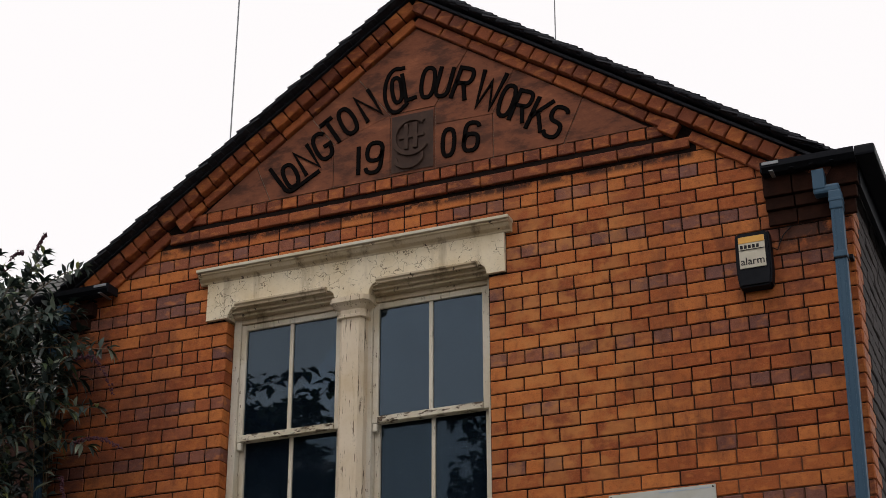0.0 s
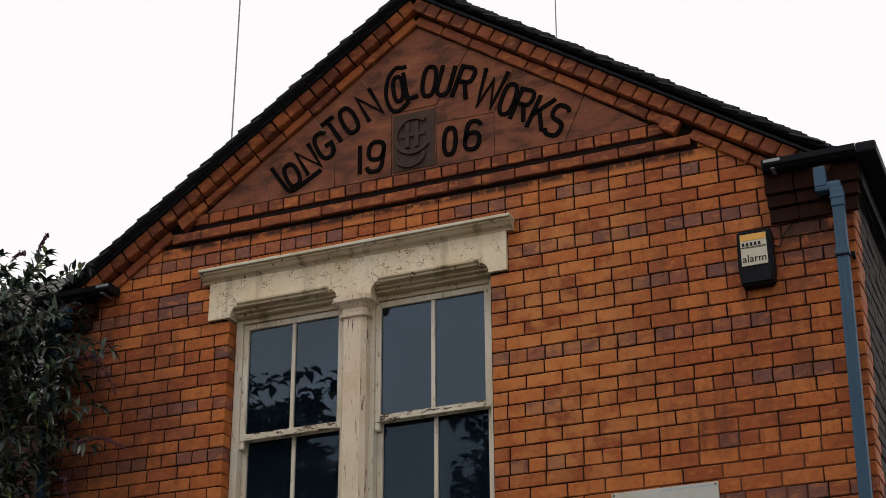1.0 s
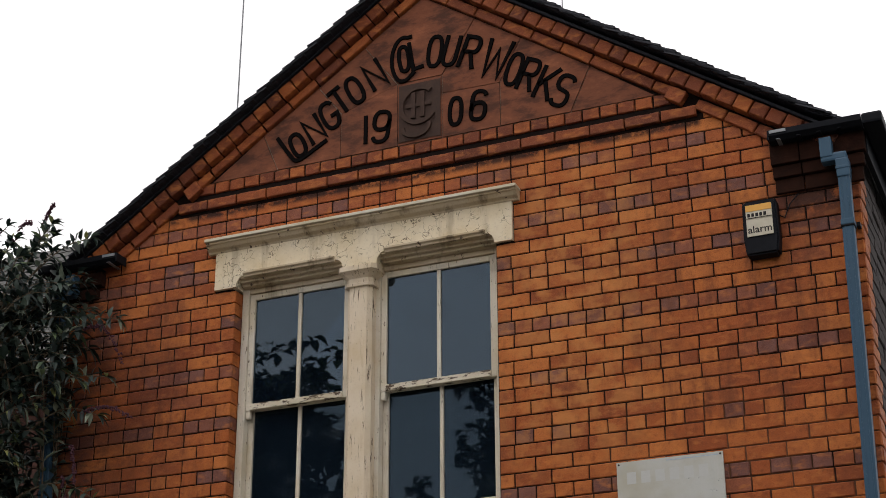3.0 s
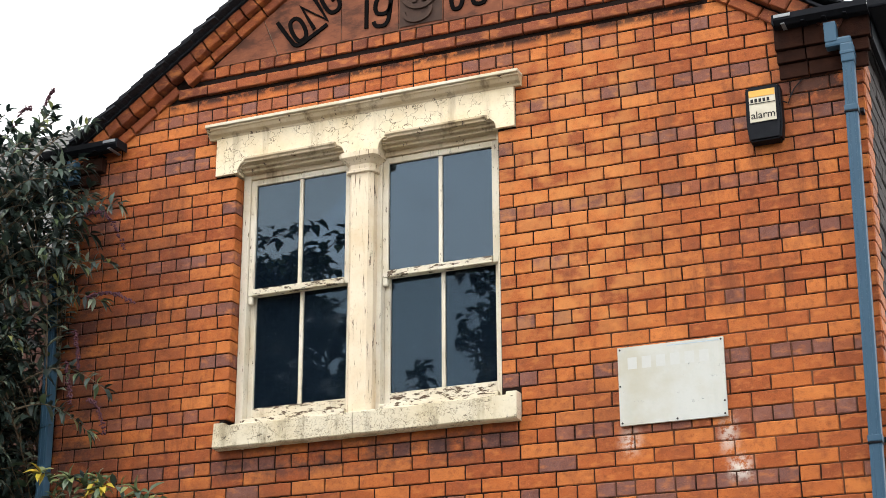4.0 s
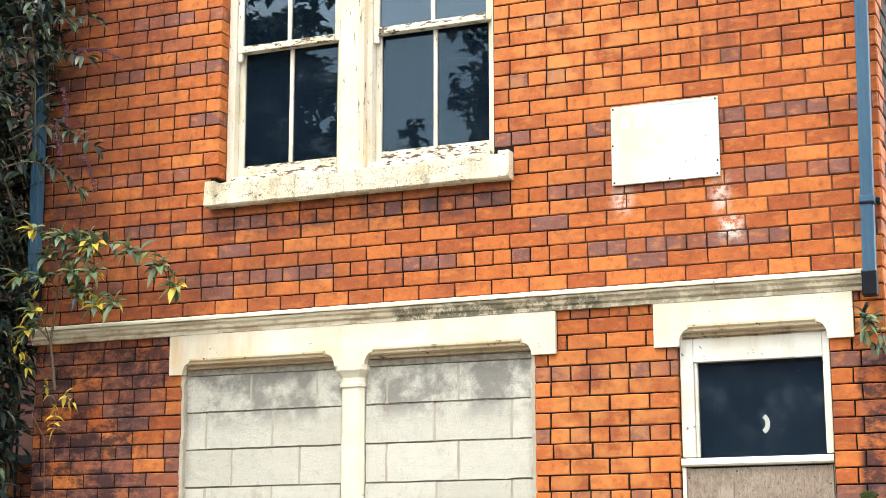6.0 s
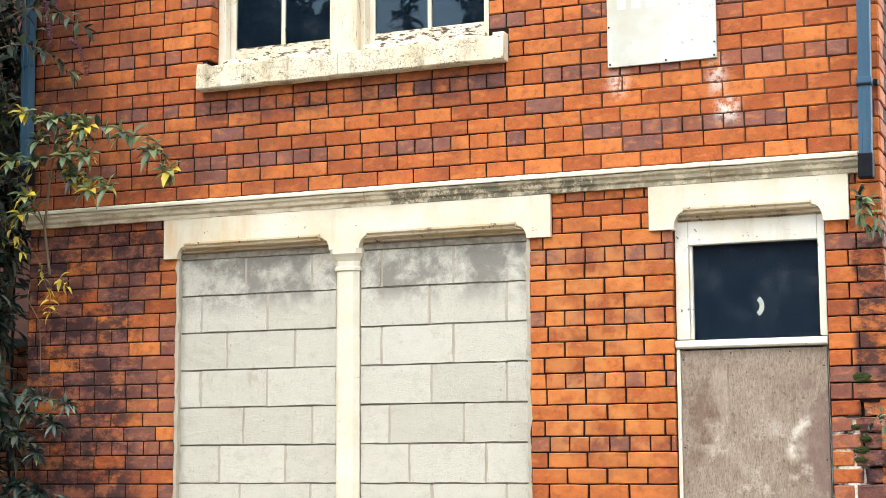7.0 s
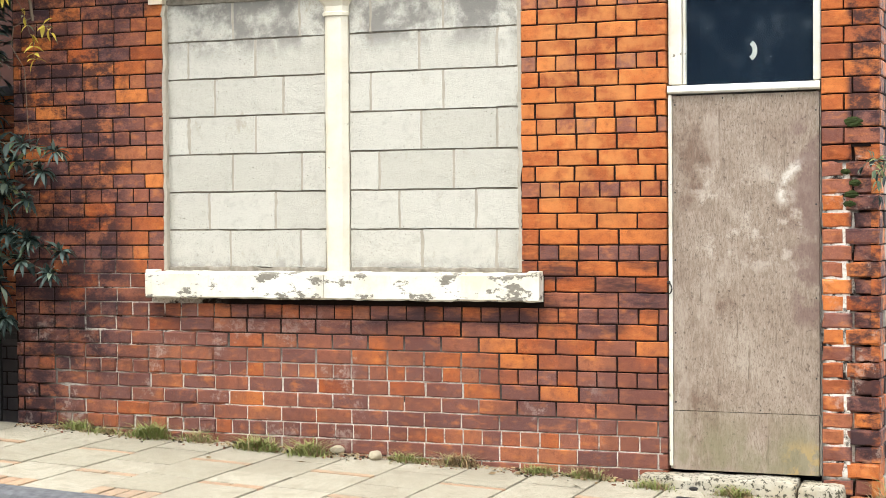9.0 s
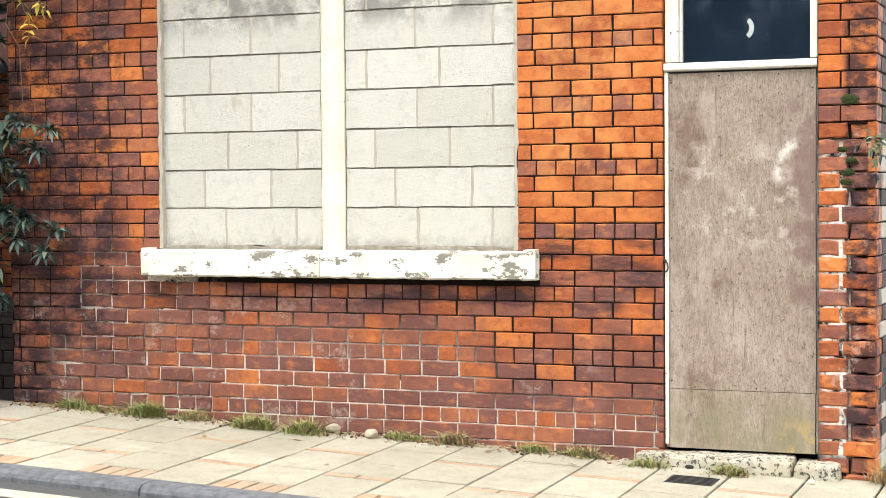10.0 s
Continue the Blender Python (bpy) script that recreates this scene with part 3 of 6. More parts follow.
piece(LEFT, LOW_OPEN[0] - 0.03, 0.9, 2.90)
piece(LEFT, LOW_OPEN[0] - 0.03, -0.2, 0.9, 0.0165)
piece(LOW_OPEN[0] - 0.03, 0.25, -0.2, 0.9, 0.0165)
piece(LOW_OPEN[0] - 0.03, 0.25, 0.9, 1.16)
piece(0.25, LOW_OPEN[1], -0.2, 1.16)
piece(LOW_OPEN[1], DOOR_OPEN[0] - 0.03, -0.2, 2.90)
piece(DOOR_OPEN[1], 4.0, -0.2, 1.85, 0.007)
piece(4.0, RIGHT - 0.018, -0.2, 1.85, 0.032)
piece(DOOR_OPEN[1], RIGHT - 0.018, 1.85, 2.90, 0.012)
piece(LEFT, RIGHT - 0.018, 2.90, 3.2)
piece(LEFT, UP_OPEN[1], 3.2, 4.02)
piece(LEFT, UP_OPEN[0] - 0.03, 4.02, 5.85)
add_prism(bm, [(UP_OPEN[1], 3.2), (corner(3.2) - 0.018, 3.2), (corner(5.85) - 0.018, 5.85), (UP_OPEN[1], 5.85)], Y0, Y1)
add_prism(bm, [(LEFT, 5.85), (corner(5.85) - 0.018, 5.85), (corner(6.0) - 0.018, rake(RIGHT, 0.10)), (MIDDLE, RAKE_TOP - 0.10), (LEFT, rake(LEFT, 0.10))], Y0, Y1)
wall = mesh_object("wall_front", bm, M_MORTAR)
tagged(wall, "orange brick front wall with black mortar joints", "wall", kind="structure")


def brick_verts(w, h, proud=0.0, deep=0.03, edge=0.0045, wear=0.0, r=rnd):
    """A brick's face block round (0, 0): worn, uneven arrises, open at the back."""
    x, z = w / 2, h / 2
    j = lambda s: r.uniform(-s, s)
    k = 3 if w > 0.15 else 2
    way = [(-1 + 2 * i / k, -1) for i in range(k + 1)] + [(1 - 2 * i / k, 1) for i in range(k + 1)]
    rings = []
    for y, inset, s in ((deep, 0.0, 0.0), (edge - proud, 0.0, 0.0013 + wear), (-proud, edge, 0.0016 + wear)):
        ring = []
        for sx, sz in way:
            round_off = 0.0010 if abs(sx) == 1 and s else 0.0
            ring.append((sx * (x - inset - round_off) + j(s), y + (j(0.0013 + wear) if s else 0), sz * (z - inset - round_off) + j(s)))
        rings.append(ring)
    return rings


def brick_faces(start, n):
    out = []
    for k in (0, n):
        for i in range(n):
            j = (i + 1) % n
            out.append((start + k + i, start + k + j, start + k + n + j, start + k + n + i))
    out.append(tuple(range(start + 2 * n, start + 3 * n)))
    return out


class Bulk:
    """Many bricks gathered in one mesh, with a material for each."""

    def __init__(self):
        self.v, self.f, self.m = [], [], []

    def add(self, rings, place, slot, turn=0.0):
        s, ca, sa = len(self.v), math.cos(turn), math.sin(turn)
        for ring in rings:
            for x, y, z in ring:
                self.v.append((place[0] + x * ca - z * sa, place[1] + y, place[2] + x * sa + z * ca))
        faces = brick_faces(s, len(rings[0]))
        self.f += faces
        self.m += [slot] * len(faces)

    def make(self, name, materials, parent, label=""):
        me = bpy.data.meshes.new(name)
        me.from_pydata(self.v, [], self.f)
        for m in materials:
            me.materials.append(m)
        me.polygons.foreach_set("material_index", self.m)
        me.update()
        return mesh_object(name, me, None, parent, label)


def course_spans(z, h):
    """The stretches of wall that a course covers."""
    end = corner(z + h * 0.5)
    spans = [(LEFT, end)]
    half = (rake(MIDDLE, 0.22) - (z + h * 0.5)) / SLOPE
    if z + h > rake(LEFT, 0.25):
        spans = [(max(LEFT, MIDDLE - half), min(end, MIDDLE + half))]
    for a, b, c, d in NO_BRICK:
        if min(z + h, d) - max(z, c) > h * 0.35:
            spans = [s for lo, hi in spans for s in ((lo, min(hi, a)), (max(lo, b), hi)) if s[1] - s[0] > 0.03]
    return spans


def course_cuts(lo, hi, size, phase):
    k = math.ceil((lo - phase) / size + 0.22)
    cuts = [lo]
    while phase + k * size < hi - size * 0.22:
        cuts.append(phase + k * size)
        k += 1
    return cuts + [hi]


layout = []
for i in range(-4, 82):
    z = FIRST + COURSE * i
    header = i % 4 == 0
    size = LONG / 2 if header else LONG
    phase = (2.507, 2.500, 2.384, 2.507)[i % 4] + rnd.uniform(-0.012, 0.012)
    for lo, hi in course_spans(z, COURSE):
        cuts = course_cuts(lo, hi, size, phase)
        if lo > 3.8 and z < 2.8:
            cuts = [lo, 3.972 if i % 2 else 4.016, hi]
        for a, b in zip(cuts, cuts[1:]):
            mid = (a + b) / 2
            if z + COURSE < pave(mid, 0) - 0.03 or z + COURSE > 6.56:
                continue
            if 6.36 < z + COURSE / 2 < 6.60 and abs(mid - MIDDLE) < 1.90:
                continue          # moulded bands below the gable stone
            layout.append((i, header, a, b, z))

JOINT = 0.0066


def low_share(x, z):
    """How many of the bricks here have weathered to plum."""
    if x > DOOR_OPEN[1] and z < 1.95:
        return 0.6
    if z > 0.98:
        return 0.3 if z < 1.25 and x > 2.1 else 0.0
    return 0.9 if x < 1.0 or z < 0.45 else (0.75 if x < 2.2 else 0.65)


singles = []
bulk = Bulk()
for i, header, a, b, z in layout:
    mid, w, h = (a + b) / 2, b - a - JOINT, COURSE - JOINT
    worn = (mid > DOOR_OPEN[1] and z < 1.85) or (mid < 0.2 and z < 0.85)
    if 2.17 < mid < 3.02 and 0.40 < z < 2.75 or (0.35 < mid <= 2.17 and 0.40 < z < 0.98):
        singles.append((header, mid, z + COURSE / 2, w, h))
        continue
    proud = rnd.uniform(-0.002, 0.002)
    pier = mid > DOOR_OPEN[1] and z < 1.85
    if pier:
        w, h = w - 0.004, h - 0.002
    if pier and mid > 4.0:
        proud -= rnd.uniform(0.008, 0.020) if i % 2 == 0 else rnd.uniform(0.0, 0.006)
    elif worn and not pier:
        proud -= rnd.random() ** 2 * 0.013
    dark = header or (b - a < 0.14 and rnd.random() < 0.08) or (not header and rnd.random() < 0.015)
    if header and noise.noise(Vector((mid * 2.2, i * 3.7, 0.5))) + rnd.uniform(-0.25, 0.25) < -0.08:
        dark = False
    low = rnd.random() < low_share(mid, z) or (mid < -0.2 and z < 3.0 and rnd.random() < 0.55)
    dark = dark or (0.93 < mid < 1.12 and 0.55 < z < 1.0 and rnd.random() < 0.8)
    slot = 2 if low and not dark else (1 if dark else 0)
    if mid > DOOR_OPEN[1] and mid < 3.99 and 0.3 < z < 1.8 and rnd.random() < 0.2:
        slot = 3
    r = brick_verts(w + (rnd.uniform(-0.004, 0.002) if worn else 0), h, proud, 0.12, 0.0042 if not worn else 0.008, (0.005 if pier and mid > 4.0 and i % 2 == 0 else 0.0025) if worn else 0.0)
    bulk.add(r, (mid, 0, z + COURSE / 2), slot)
M_PALE = paint_material("white_painted_brick", (0.55, 0.50, 0.44), (0.25, 0.14, 0.10), (0.24, 0.08, 0.04), 0, 0.16, 0.4)
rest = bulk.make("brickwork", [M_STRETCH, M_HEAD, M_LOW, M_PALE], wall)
tagged(rest, "orange stretchers with bands of plum headers", kind="stuff")

# ---- raking and moulded bricks of the gable ----
def gable_trim():
    trim = empty("gable_cornice", "moulded orange brick cornice raking up to the gable", "cornice", kind="structure")
    ang = math.atan(SLOPE)
    shapes = {}

    def lay(x0, z0, x1, z1, size, h, proud, name):
        """Bricks along a straight line from one point to the other."""
        d = Vector((x1 - x0, z1 - z0))
        n = max(1, round(d.length / size))
        turn = math.atan2(d.y, d.x)
        for k in range(n):
            c = Vector((x0, z0)) + d * ((k + 0.5) / n)
            w = d.length / n - 0.007
            key = (round(w, 3), round(h, 3), round(proud, 3), k % 3)
            if key not in shapes:
                rings = brick_verts(w, h, 0.0, 0.10 + proud, 0.006, 0.001)
                me = bpy.data.meshes.new(name)
                me.from_pydata([v for ring in rings for v in ring], [], brick_faces(0, len(rings[0])))
                me.materials.append(M_RAKE_P)
                shapes[key] = me
            mesh_object(name, shapes[key], None, trim, at=pose(c.x, -proud, c.y, 0, -math.degrees(turn), 0))

    cosine = math.cos(ang)
    knee = 1.80
    for s in (-1, 1):
        # outer course of headers under the tiles, from apex to eave
        top = 0.097 / cosine
        lay(MIDDLE, rake(MIDDLE, top), MIDDLE + s * 2.69, rake(MIDDLE + s * 2.69, top), 0.118, 0.088, 0.075, "brick")
        # inner course of stretchers down to the knee, then a lower one to the eave
        lay(MIDDLE, rake(MIDDLE, 0.186 / cosine), MIDDLE + s * knee, rake(MIDDLE + s * knee, 0.186 / cosine), 0.235, 0.066, 0.030, "brick")
        lay(MIDDLE + s * (knee + 0.06), rake(MIDDLE + s * (knee + 0.06), 0.194 / cosine), MIDDLE + s * 2.40, rake(MIDDLE + s * 2.40, 0.194 / cosine), 0.235, 0.070, 0.024, "brick")
        # stop block at the knee
        mesh_object("stop_block", box(-0.060, 0.060, -0.03, 0.06, -0.045, 0.045, 0.006), M_RAKE, trim, at=pose(MIDDLE + s * (knee - 0.06), -0.020, rake(MIDDLE + s * (knee - 0.06), 0.200 / cosine), 0, s * math.degrees(ang), 0))
    # a projecting level band with a dark groove above and below it
    lay(MIDDLE - 1.86, 6.436, MIDDLE + 1.86, 6.436, 0.235, 0.072, 0.026, "brick")
    # headers on which the stone stands
    lay(MIDDLE - 1.70, 6.559, MIDDLE + 1.70, 6.559, 0.118, 0.080, 0.008, "brick")


M_RAKE_P = brick_material("moulded_brick_single", RAKE, "object")
gable_trim()

# ---- the gable stone with its inscription ----
def gable_stone():
    stone = empty("gable_inscription", "soot-darkened terracotta gable panel with raised black lettering", "inscription")
    k = 1.60
    zb = 6.604
    tip_l, tip_r = (MIDDLE - k, zb), (MIDDLE + k, zb)
    on = lambda x: (x, rake(x, 0.272))
    slabs = [
        [tip_l, (0.34, zb), on(0.22)],
        [(0.34, zb), (0.82, zb), (0.82, 6.94), on(0.64), on(0.22)],
        [(0.82, 6.94), (1.24, 7.08), on(0.99), on(0.64)],
        [(0.82, zb), (1.245, zb), (1.24, 7.08), (0.82, 6.94)],
        [(1.245, zb), (1.57, zb), (1.57, 7.08), (1.24, 7.08)],
        [(1.57, zb), (1.985, zb), (1.985, 6.93), (1.57, 6.94)],
        [(1.24, 7.08), (1.57, 7.08), on(1.81), on(MIDDLE), on(0.99)],
        [(1.57, 6.94), (1.985, 6.93), on(2.14), on(1.81), (1.57, 7.08)],
        [(1.985, zb), (2.47, zb), on(2.61), on(2.14), (1.985, 6.93)],
        [(2.47, zb), tip_r, on(2.61)],
    ]
    for outline in slabs:
        c = sum((Vector(p) for p in outline), Vector((0, 0))) / len(outline)
        shrunk = [c + (Vector(p) - c) * (1 - 0.0038 / max((Vector(p) - c).length, 0.05)) for p in outline]
        part("terracotta_slab", add_prism(bmesh.new(), [tuple(p) for p in shrunk], -0.004 + rnd.uniform(-0.002, 0.002), 0.0038), M_TERRA, stone)
    part("pale_joint", add_prism(bmesh.new(), [tip_l, tip_r, on(MIDDLE)], 0.004, 0.035), M_BLOCK_JOINT, stone)
    letters = [
        ("O", 0.537, 6.672, 0.449, 6.855, 0.50), ("N", 0.670, 6.759, 0.556, 6.965, 0.50), ("G", 0.786, 6.837, 0.679, 7.051, 0.50),
        ("T", 0.872, 6.938, 0.748, 7.139, 0.50), ("O", 0.975, 6.995, 0.866, 7.205, 0.45), ("N", 1.130, 7.077, 1.014, 7.300, 0.48),
        ("O", 1.302, 7.157, 1.277, 7.368, 0.36), ("L", 1.400, 7.161, 1.364, 7.397, 0.36),
        ("O", 1.505, 7.147, 1.537, 7.392, 0.42), ("U", 1.607, 7.134, 1.671, 7.367, 0.42), ("R", 1.730, 7.083, 1.822, 7.320, 0.46),
        ("W", 1.910, 6.975, 2.020, 7.251, 0.62), ("O", 2.046, 6.886, 2.130, 7.116, 0.42), ("R", 2.138, 6.822, 2.241, 7.045, 0.46),
        ("K", 2.256, 6.730, 2.373, 6.962, 0.48), ("S", 2.360, 6.664, 2.479, 6.871, 0.50),
        ("1", 1.009, 6.657, 1.009, 6.889, 0.16), ("9", 1.109, 6.653, 1.140, 6.896, 0.50), ("0", 1.664, 6.669, 1.674, 6.884, 0.42), ("6", 1.818, 6.674, 1.850, 6.898, 0.48),
    ]
    for ch, bx, bz, tx, tz, wide in letters:
        up = Vector((tx - bx, tz - bz))
        side = Vector((up.y, -up.x)) * wide
        for line in STROKES[ch]:
            pts = [Vector((bx, bz)) + side * (x - 0.5) * 0.92 + up * (0.05 + y * 0.92) for x, y in line]
            part("letter", add_stroke(bmesh.new(), pts, 0.031, -0.003, -0.014), M_LETTER, stone)
    # the first letter's stem and its long foot under the next two
    stem = [(0.329, 6.851), (0.400, 6.745), (0.455, 6.668), (0.470, 6.654), (0.490, 6.646), (0.512, 6.648), (0.532, 6.656), (0.716, 6.760)]
    part("letter", add_stroke(bmesh.new(), [Vector(p) for p in stem], 0.031, -0.003, -0.014), M_LETTER, stone)
    swash = [Vector(p) for p in [(1.350, 7.430)] + arc(1.288, 7.263, 0.090, 0.172, 72, 292, 18) + [(1.372, 7.150)]]
    part("letter", add_stroke(bmesh.new(), swash, 0.029, -0.003, -0.014), M_LETTER, stone)
    # a round device between the numerals, as plain rings and bars
    cx, cz = 1.405, 6.880
    part("emblem_panel", box(1.255, 1.560, -0.0085, -0.0055, 6.625, 7.055, 0.001), M_EMBLEM, stone, "blackened panel of the emblem")
    for rx, rz, dx, dz, a0, a1, w in ((0.128, 0.132, 0.0, 0.0, 48, 325, 0.034), (0.098, 0.075, -0.02, -0.155, 178, 372, 0.028)):
        ring = [Vector(p) for p in arc(cx + dx, cz + dz, rx, rz, a0, a1, 28)]
        part("emblem_ring", add_stroke(bmesh.new(), ring, w, -0.008, -0.024), M_EMBLEM, stone)
    for dx in (-0.040, 0.028):
        part("emblem_bar", box(cx + dx - 0.015, cx + dx + 0.015, -0.022, -0.008, cz - 0.095, cz + 0.100, 0.004), M_EMBLEM, stone)
    part("emblem_bar", box(cx - 0.095, cx + 0.09, -0.019, -0.008, cz - 0.012, cz + 0.016, 0.004), M_EMBLEM, stone)


def oval(cx, cy, rx, ry, a0, a1, n=18):
    """Part of a squarish oval, from one angle to the other."""
    out = []
    for i in range(n + 1):
        a = radians(a0 + (a1 - a0) * i / n)
        c, d = math.cos(a), math.sin(a)
        out.append((cx + rx * math.copysign(abs(c) ** 0.72, c), cy + ry * math.copysign(abs(d) ** 0.86, d)))
    return out


STROKES = {
    "O": [oval(0.5, 0.5, 0.5, 0.5, 0, 360, 26)], "0": [oval(0.5, 0.5, 0.5, 0.5, 0, 360, 26)],
    "N": [[(0, 0), (0, 1), (1, 0), (1, 1)]], "T": [[(0, 1), (1, 1)], [(0.5, 1), (0.5, 0)]], "L": [[(0, 1), (0, 0), (1, 0)]],
    "G": [oval(0.5, 0.5, 0.5, 0.5, 42, 345) + [(1.0, 0.44), (0.55, 0.44)]], "1": [[(0.5, 0), (0.5, 1)]],
    "U": [[(0, 1)] + oval(0.5, 0.3, 0.5, 0.3, 180, 360, 12) + [(1, 1)]],
    "R": [[(0, 0), (0, 1), (0.55, 1)] + oval(0.55, 0.76, 0.45, 0.24, 80, -80, 10) + [(0.55, 0.52), (0, 0.52)], [(0.5, 0.52), (1, 0)]],
    "W": [[(0, 1), (0.2, 0), (0.5, 0.72), (0.8, 0), (1, 1)]], "K": [[(0, 0), (0, 1)], [(1, 1), (0, 0.38)], [(0.3, 0.57), (1, 0)]],
    "S": [oval(0.5, 0.76, 0.5, 0.24, 20, 250, 12) + oval(0.5, 0.25, 0.5, 0.25, 75, -160, 12)],
    "9": [oval(0.5, 0.7, 0.5, 0.3, 0, 360, 20), [(1, 0.72)] + oval(0.5, 0.30, 0.5, 0.30, 0, -155, 12)],
    "6": [oval(0.5, 0.3, 0.5, 0.3, 0, 360, 20), [(0, 0.28)] + oval(0.5, 0.70, 0.5, 0.30, 180, 25, 12)],
}


def add_stroke(bm, pts, wide, y0, y1):
    """A flat raised bar of even width along points in x and z."""
    n = len(pts)
    loop = (pts[0] - pts[-1]).length < 1e-4
    if loop:
        pts, n = pts[:-1], n - 1
    rows = []
    for i, p in enumerate(pts):
        a = p - pts[i - 1] if i or loop else pts[1] - p
        b = pts[(i + 1) % n] - p if i < n - 1 or loop else a
        a, b = a.normalized(), b.normalized()
        d = (a + b).normalized() if (a + b).length > 1e-3 else a
        out = Vector((-d.y, d.x)) * min(1.7, 1 / max(0.3, d.dot(a)))
        rows.append([bm.verts.new((q.x, y, q.y)) for q, y in ((p - out * wide * 0.5, y0), (p - out * wide * 0.42, y1), (p + out * wide * 0.42, y1), (p + out * wide * 0.5, y0))])
    for i in range(n if loop else n - 1):
        u, v = rows[i], rows[(i + 1) % n]
        for k in range(3):
            bm.faces.new((u[k], u[k + 1], v[k + 1], v[k]))
    if not loop:
        bm.faces.new(rows[0])
        bm.faces.new(rows[-1][::-1])
    bmesh.ops.recalc_face_normals(bm, faces=bm.faces[:])
    return bm


def glyph(ch, thick, bold=0.006):
    """A letter of the built-in font, fitted to a unit square."""
    cu = bpy.data.curves.new("letter", "FONT")
    cu.body, cu.extrude, cu.offset, cu.resolution_u = ch, 0.5, bold, 4
    ob = bpy.data.objects.new("letter", cu)
    scene.collection.objects.link(ob)
    bpy.context.view_layer.update()
    me = bpy.data.meshes.new_from_object(ob.evaluated_get(bpy.context.evaluated_depsgraph_get()))
    bpy.data.objects.remove(ob)
    co = np.empty(len(me.vertices) * 3)
    me.vertices.foreach_get("co", co)
    co = co.reshape(-1, 3)
    lo, hi = co.min(0), co.max(0)
    co = (co - lo) / np.maximum(hi - lo, 1e-6)
    co[:, 2] *= thick
    me.vertices.foreach_set("co", co.ravel())
    me.materials.clear()
    return me


gable_stone()


# ---- painted stone dressings ----
def lintel_outline(x0, x1, z0, z1, cuts, zc, r=0.055):
    """A lintel's face: shouldered notches cut into its lower edge."""
    pts = [(x0, z1), (x0, z0)]
    for a, b in cuts:
        pts += arc(a + r, z0, r, zc - z0, 180, 90, 6) + arc(b - r, z0, r, zc - z0, 90, 0, 6)
    return pts + [(x1, z0), (x1, z1)]


def lintel(name, label, x0, x1, z0, z1, cuts, zc, paint):
    thing = tagged(new(name), label, "lintel", kind="structure")
    part("stone_face", add_prism(bmesh.new(), lintel_outline(x0, x1, z0, z1, cuts, zc), -0.022, 0.13), paint, thing)
    for a, b in cuts:
        bm = bmesh.new()
        add_along_x(bm, [(-0.012, zc + 0.004), (-0.012, zc - 0.016), (0.012, zc - 0.020), (0.012, zc - 0.036), (0.040, zc - 0.040), (0.040, zc - 0.056), (0.075, zc - 0.060), (0.15, zc - 0.060), (0.15, zc + 0.004)], a + 0.012, b - 0.012)
        part("moulding", bm, M_STAIN_SHADE, thing)
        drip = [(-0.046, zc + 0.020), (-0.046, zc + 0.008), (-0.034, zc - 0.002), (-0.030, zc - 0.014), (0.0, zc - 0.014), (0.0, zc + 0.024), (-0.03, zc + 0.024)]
        part("drip_mould", add_along_x(bmesh.new(), drip, a + 0.060, b - 0.060), M_STAIN_SHADE, thing)
    return thing


up_lintel = lintel("lintel_upper", "crazed cream-painted stone lintel over the sash windows", -0.10, 2.055, 5.772, 6.058, [(0.065, 0.865), (1.11, 1.932)], 5.845, M_CREAM)
part("cornice", add_along_x(bmesh.new(), [(0.06, 6.107), (-0.078, 6.107), (-0.076, 6.094), (-0.066, 6.088), (-0.052, 6.068), (-0.030, 6.052), (-0.024, 6.04), (0.06, 6.04)], -0.155, 2.105), M_STAIN_SHADE, up_lintel)
# paler strip paints in the light on the cornice's top edge
part("lit_top_edge", rough_up(box(-0.158, 2.108, -0.094, 0.03, 6.1085, 6.130, 0.004), 0.002, 9), M_CREAM_CLEAN, up_lintel, "top edge coloured pale for light from above")
lintel("lintel_lower", "cream-painted stone lintel over the blocked window", -0.25, 2.312, 2.822, 3.068, [(-0.155, 0.905), (1.105, 2.165)], 2.895, M_CREAM_CLEAN)
lintel("lintel_door", "cream-painted stone lintel over the door", 2.89, 3.988, 2.822, 3.068, [(3.03, 3.85)], 2.915, M_CREAM_CLEAN)

string = tagged(new("string_course"), "stained cream moulded string course across the front", "moulding", kind="structure")
for a, b in ((-1.30, 0.10), (0.102, 1.15), (1.153, 2.30), (2.303, 3.25), (3.253, 4.05)):
    bm = add_along_x(bmesh.new(), [(0.10, 3.168), (-0.004, 3.165), (-0.056, 3.150), (-0.058, 3.146), (-0.056, 3.134), (-0.044, 3.122), (-0.040, 3.104), (-0.026, 3.092), (-0.024, 3.070), (0.10, 3.070)], a, b)
    bmesh.ops.subdivide_edges(bm, edges=[e for e in bm.edges if abs(e.verts[0].co.x - e.verts[1].co.x) > 0.3], cuts=18)
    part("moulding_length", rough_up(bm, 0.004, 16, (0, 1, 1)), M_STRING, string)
    # separate top strip, its paler colour standing for light from above
    top = add_along_x(bmesh.new(), [(0.10, 3.196), (-0.010, 3.190), (-0.066, 3.174), (-0.070, 3.168), (-0.069, 3.154), (-0.058, 3.1525), (-0.004, 3.167), (0.10, 3.170)], a, b)
    bmesh.ops.subdivide_edges(top, edges=[e for e in top.edges if abs(e.verts[0].co.x - e.verts[1].co.x) > 0.3], cuts=18)
    part("lit_top_edge", rough_up(top, 0.003, 13, (0, 1, 1)), M_CREAM_CLEAN, string, "top edge coloured pale for light from above")


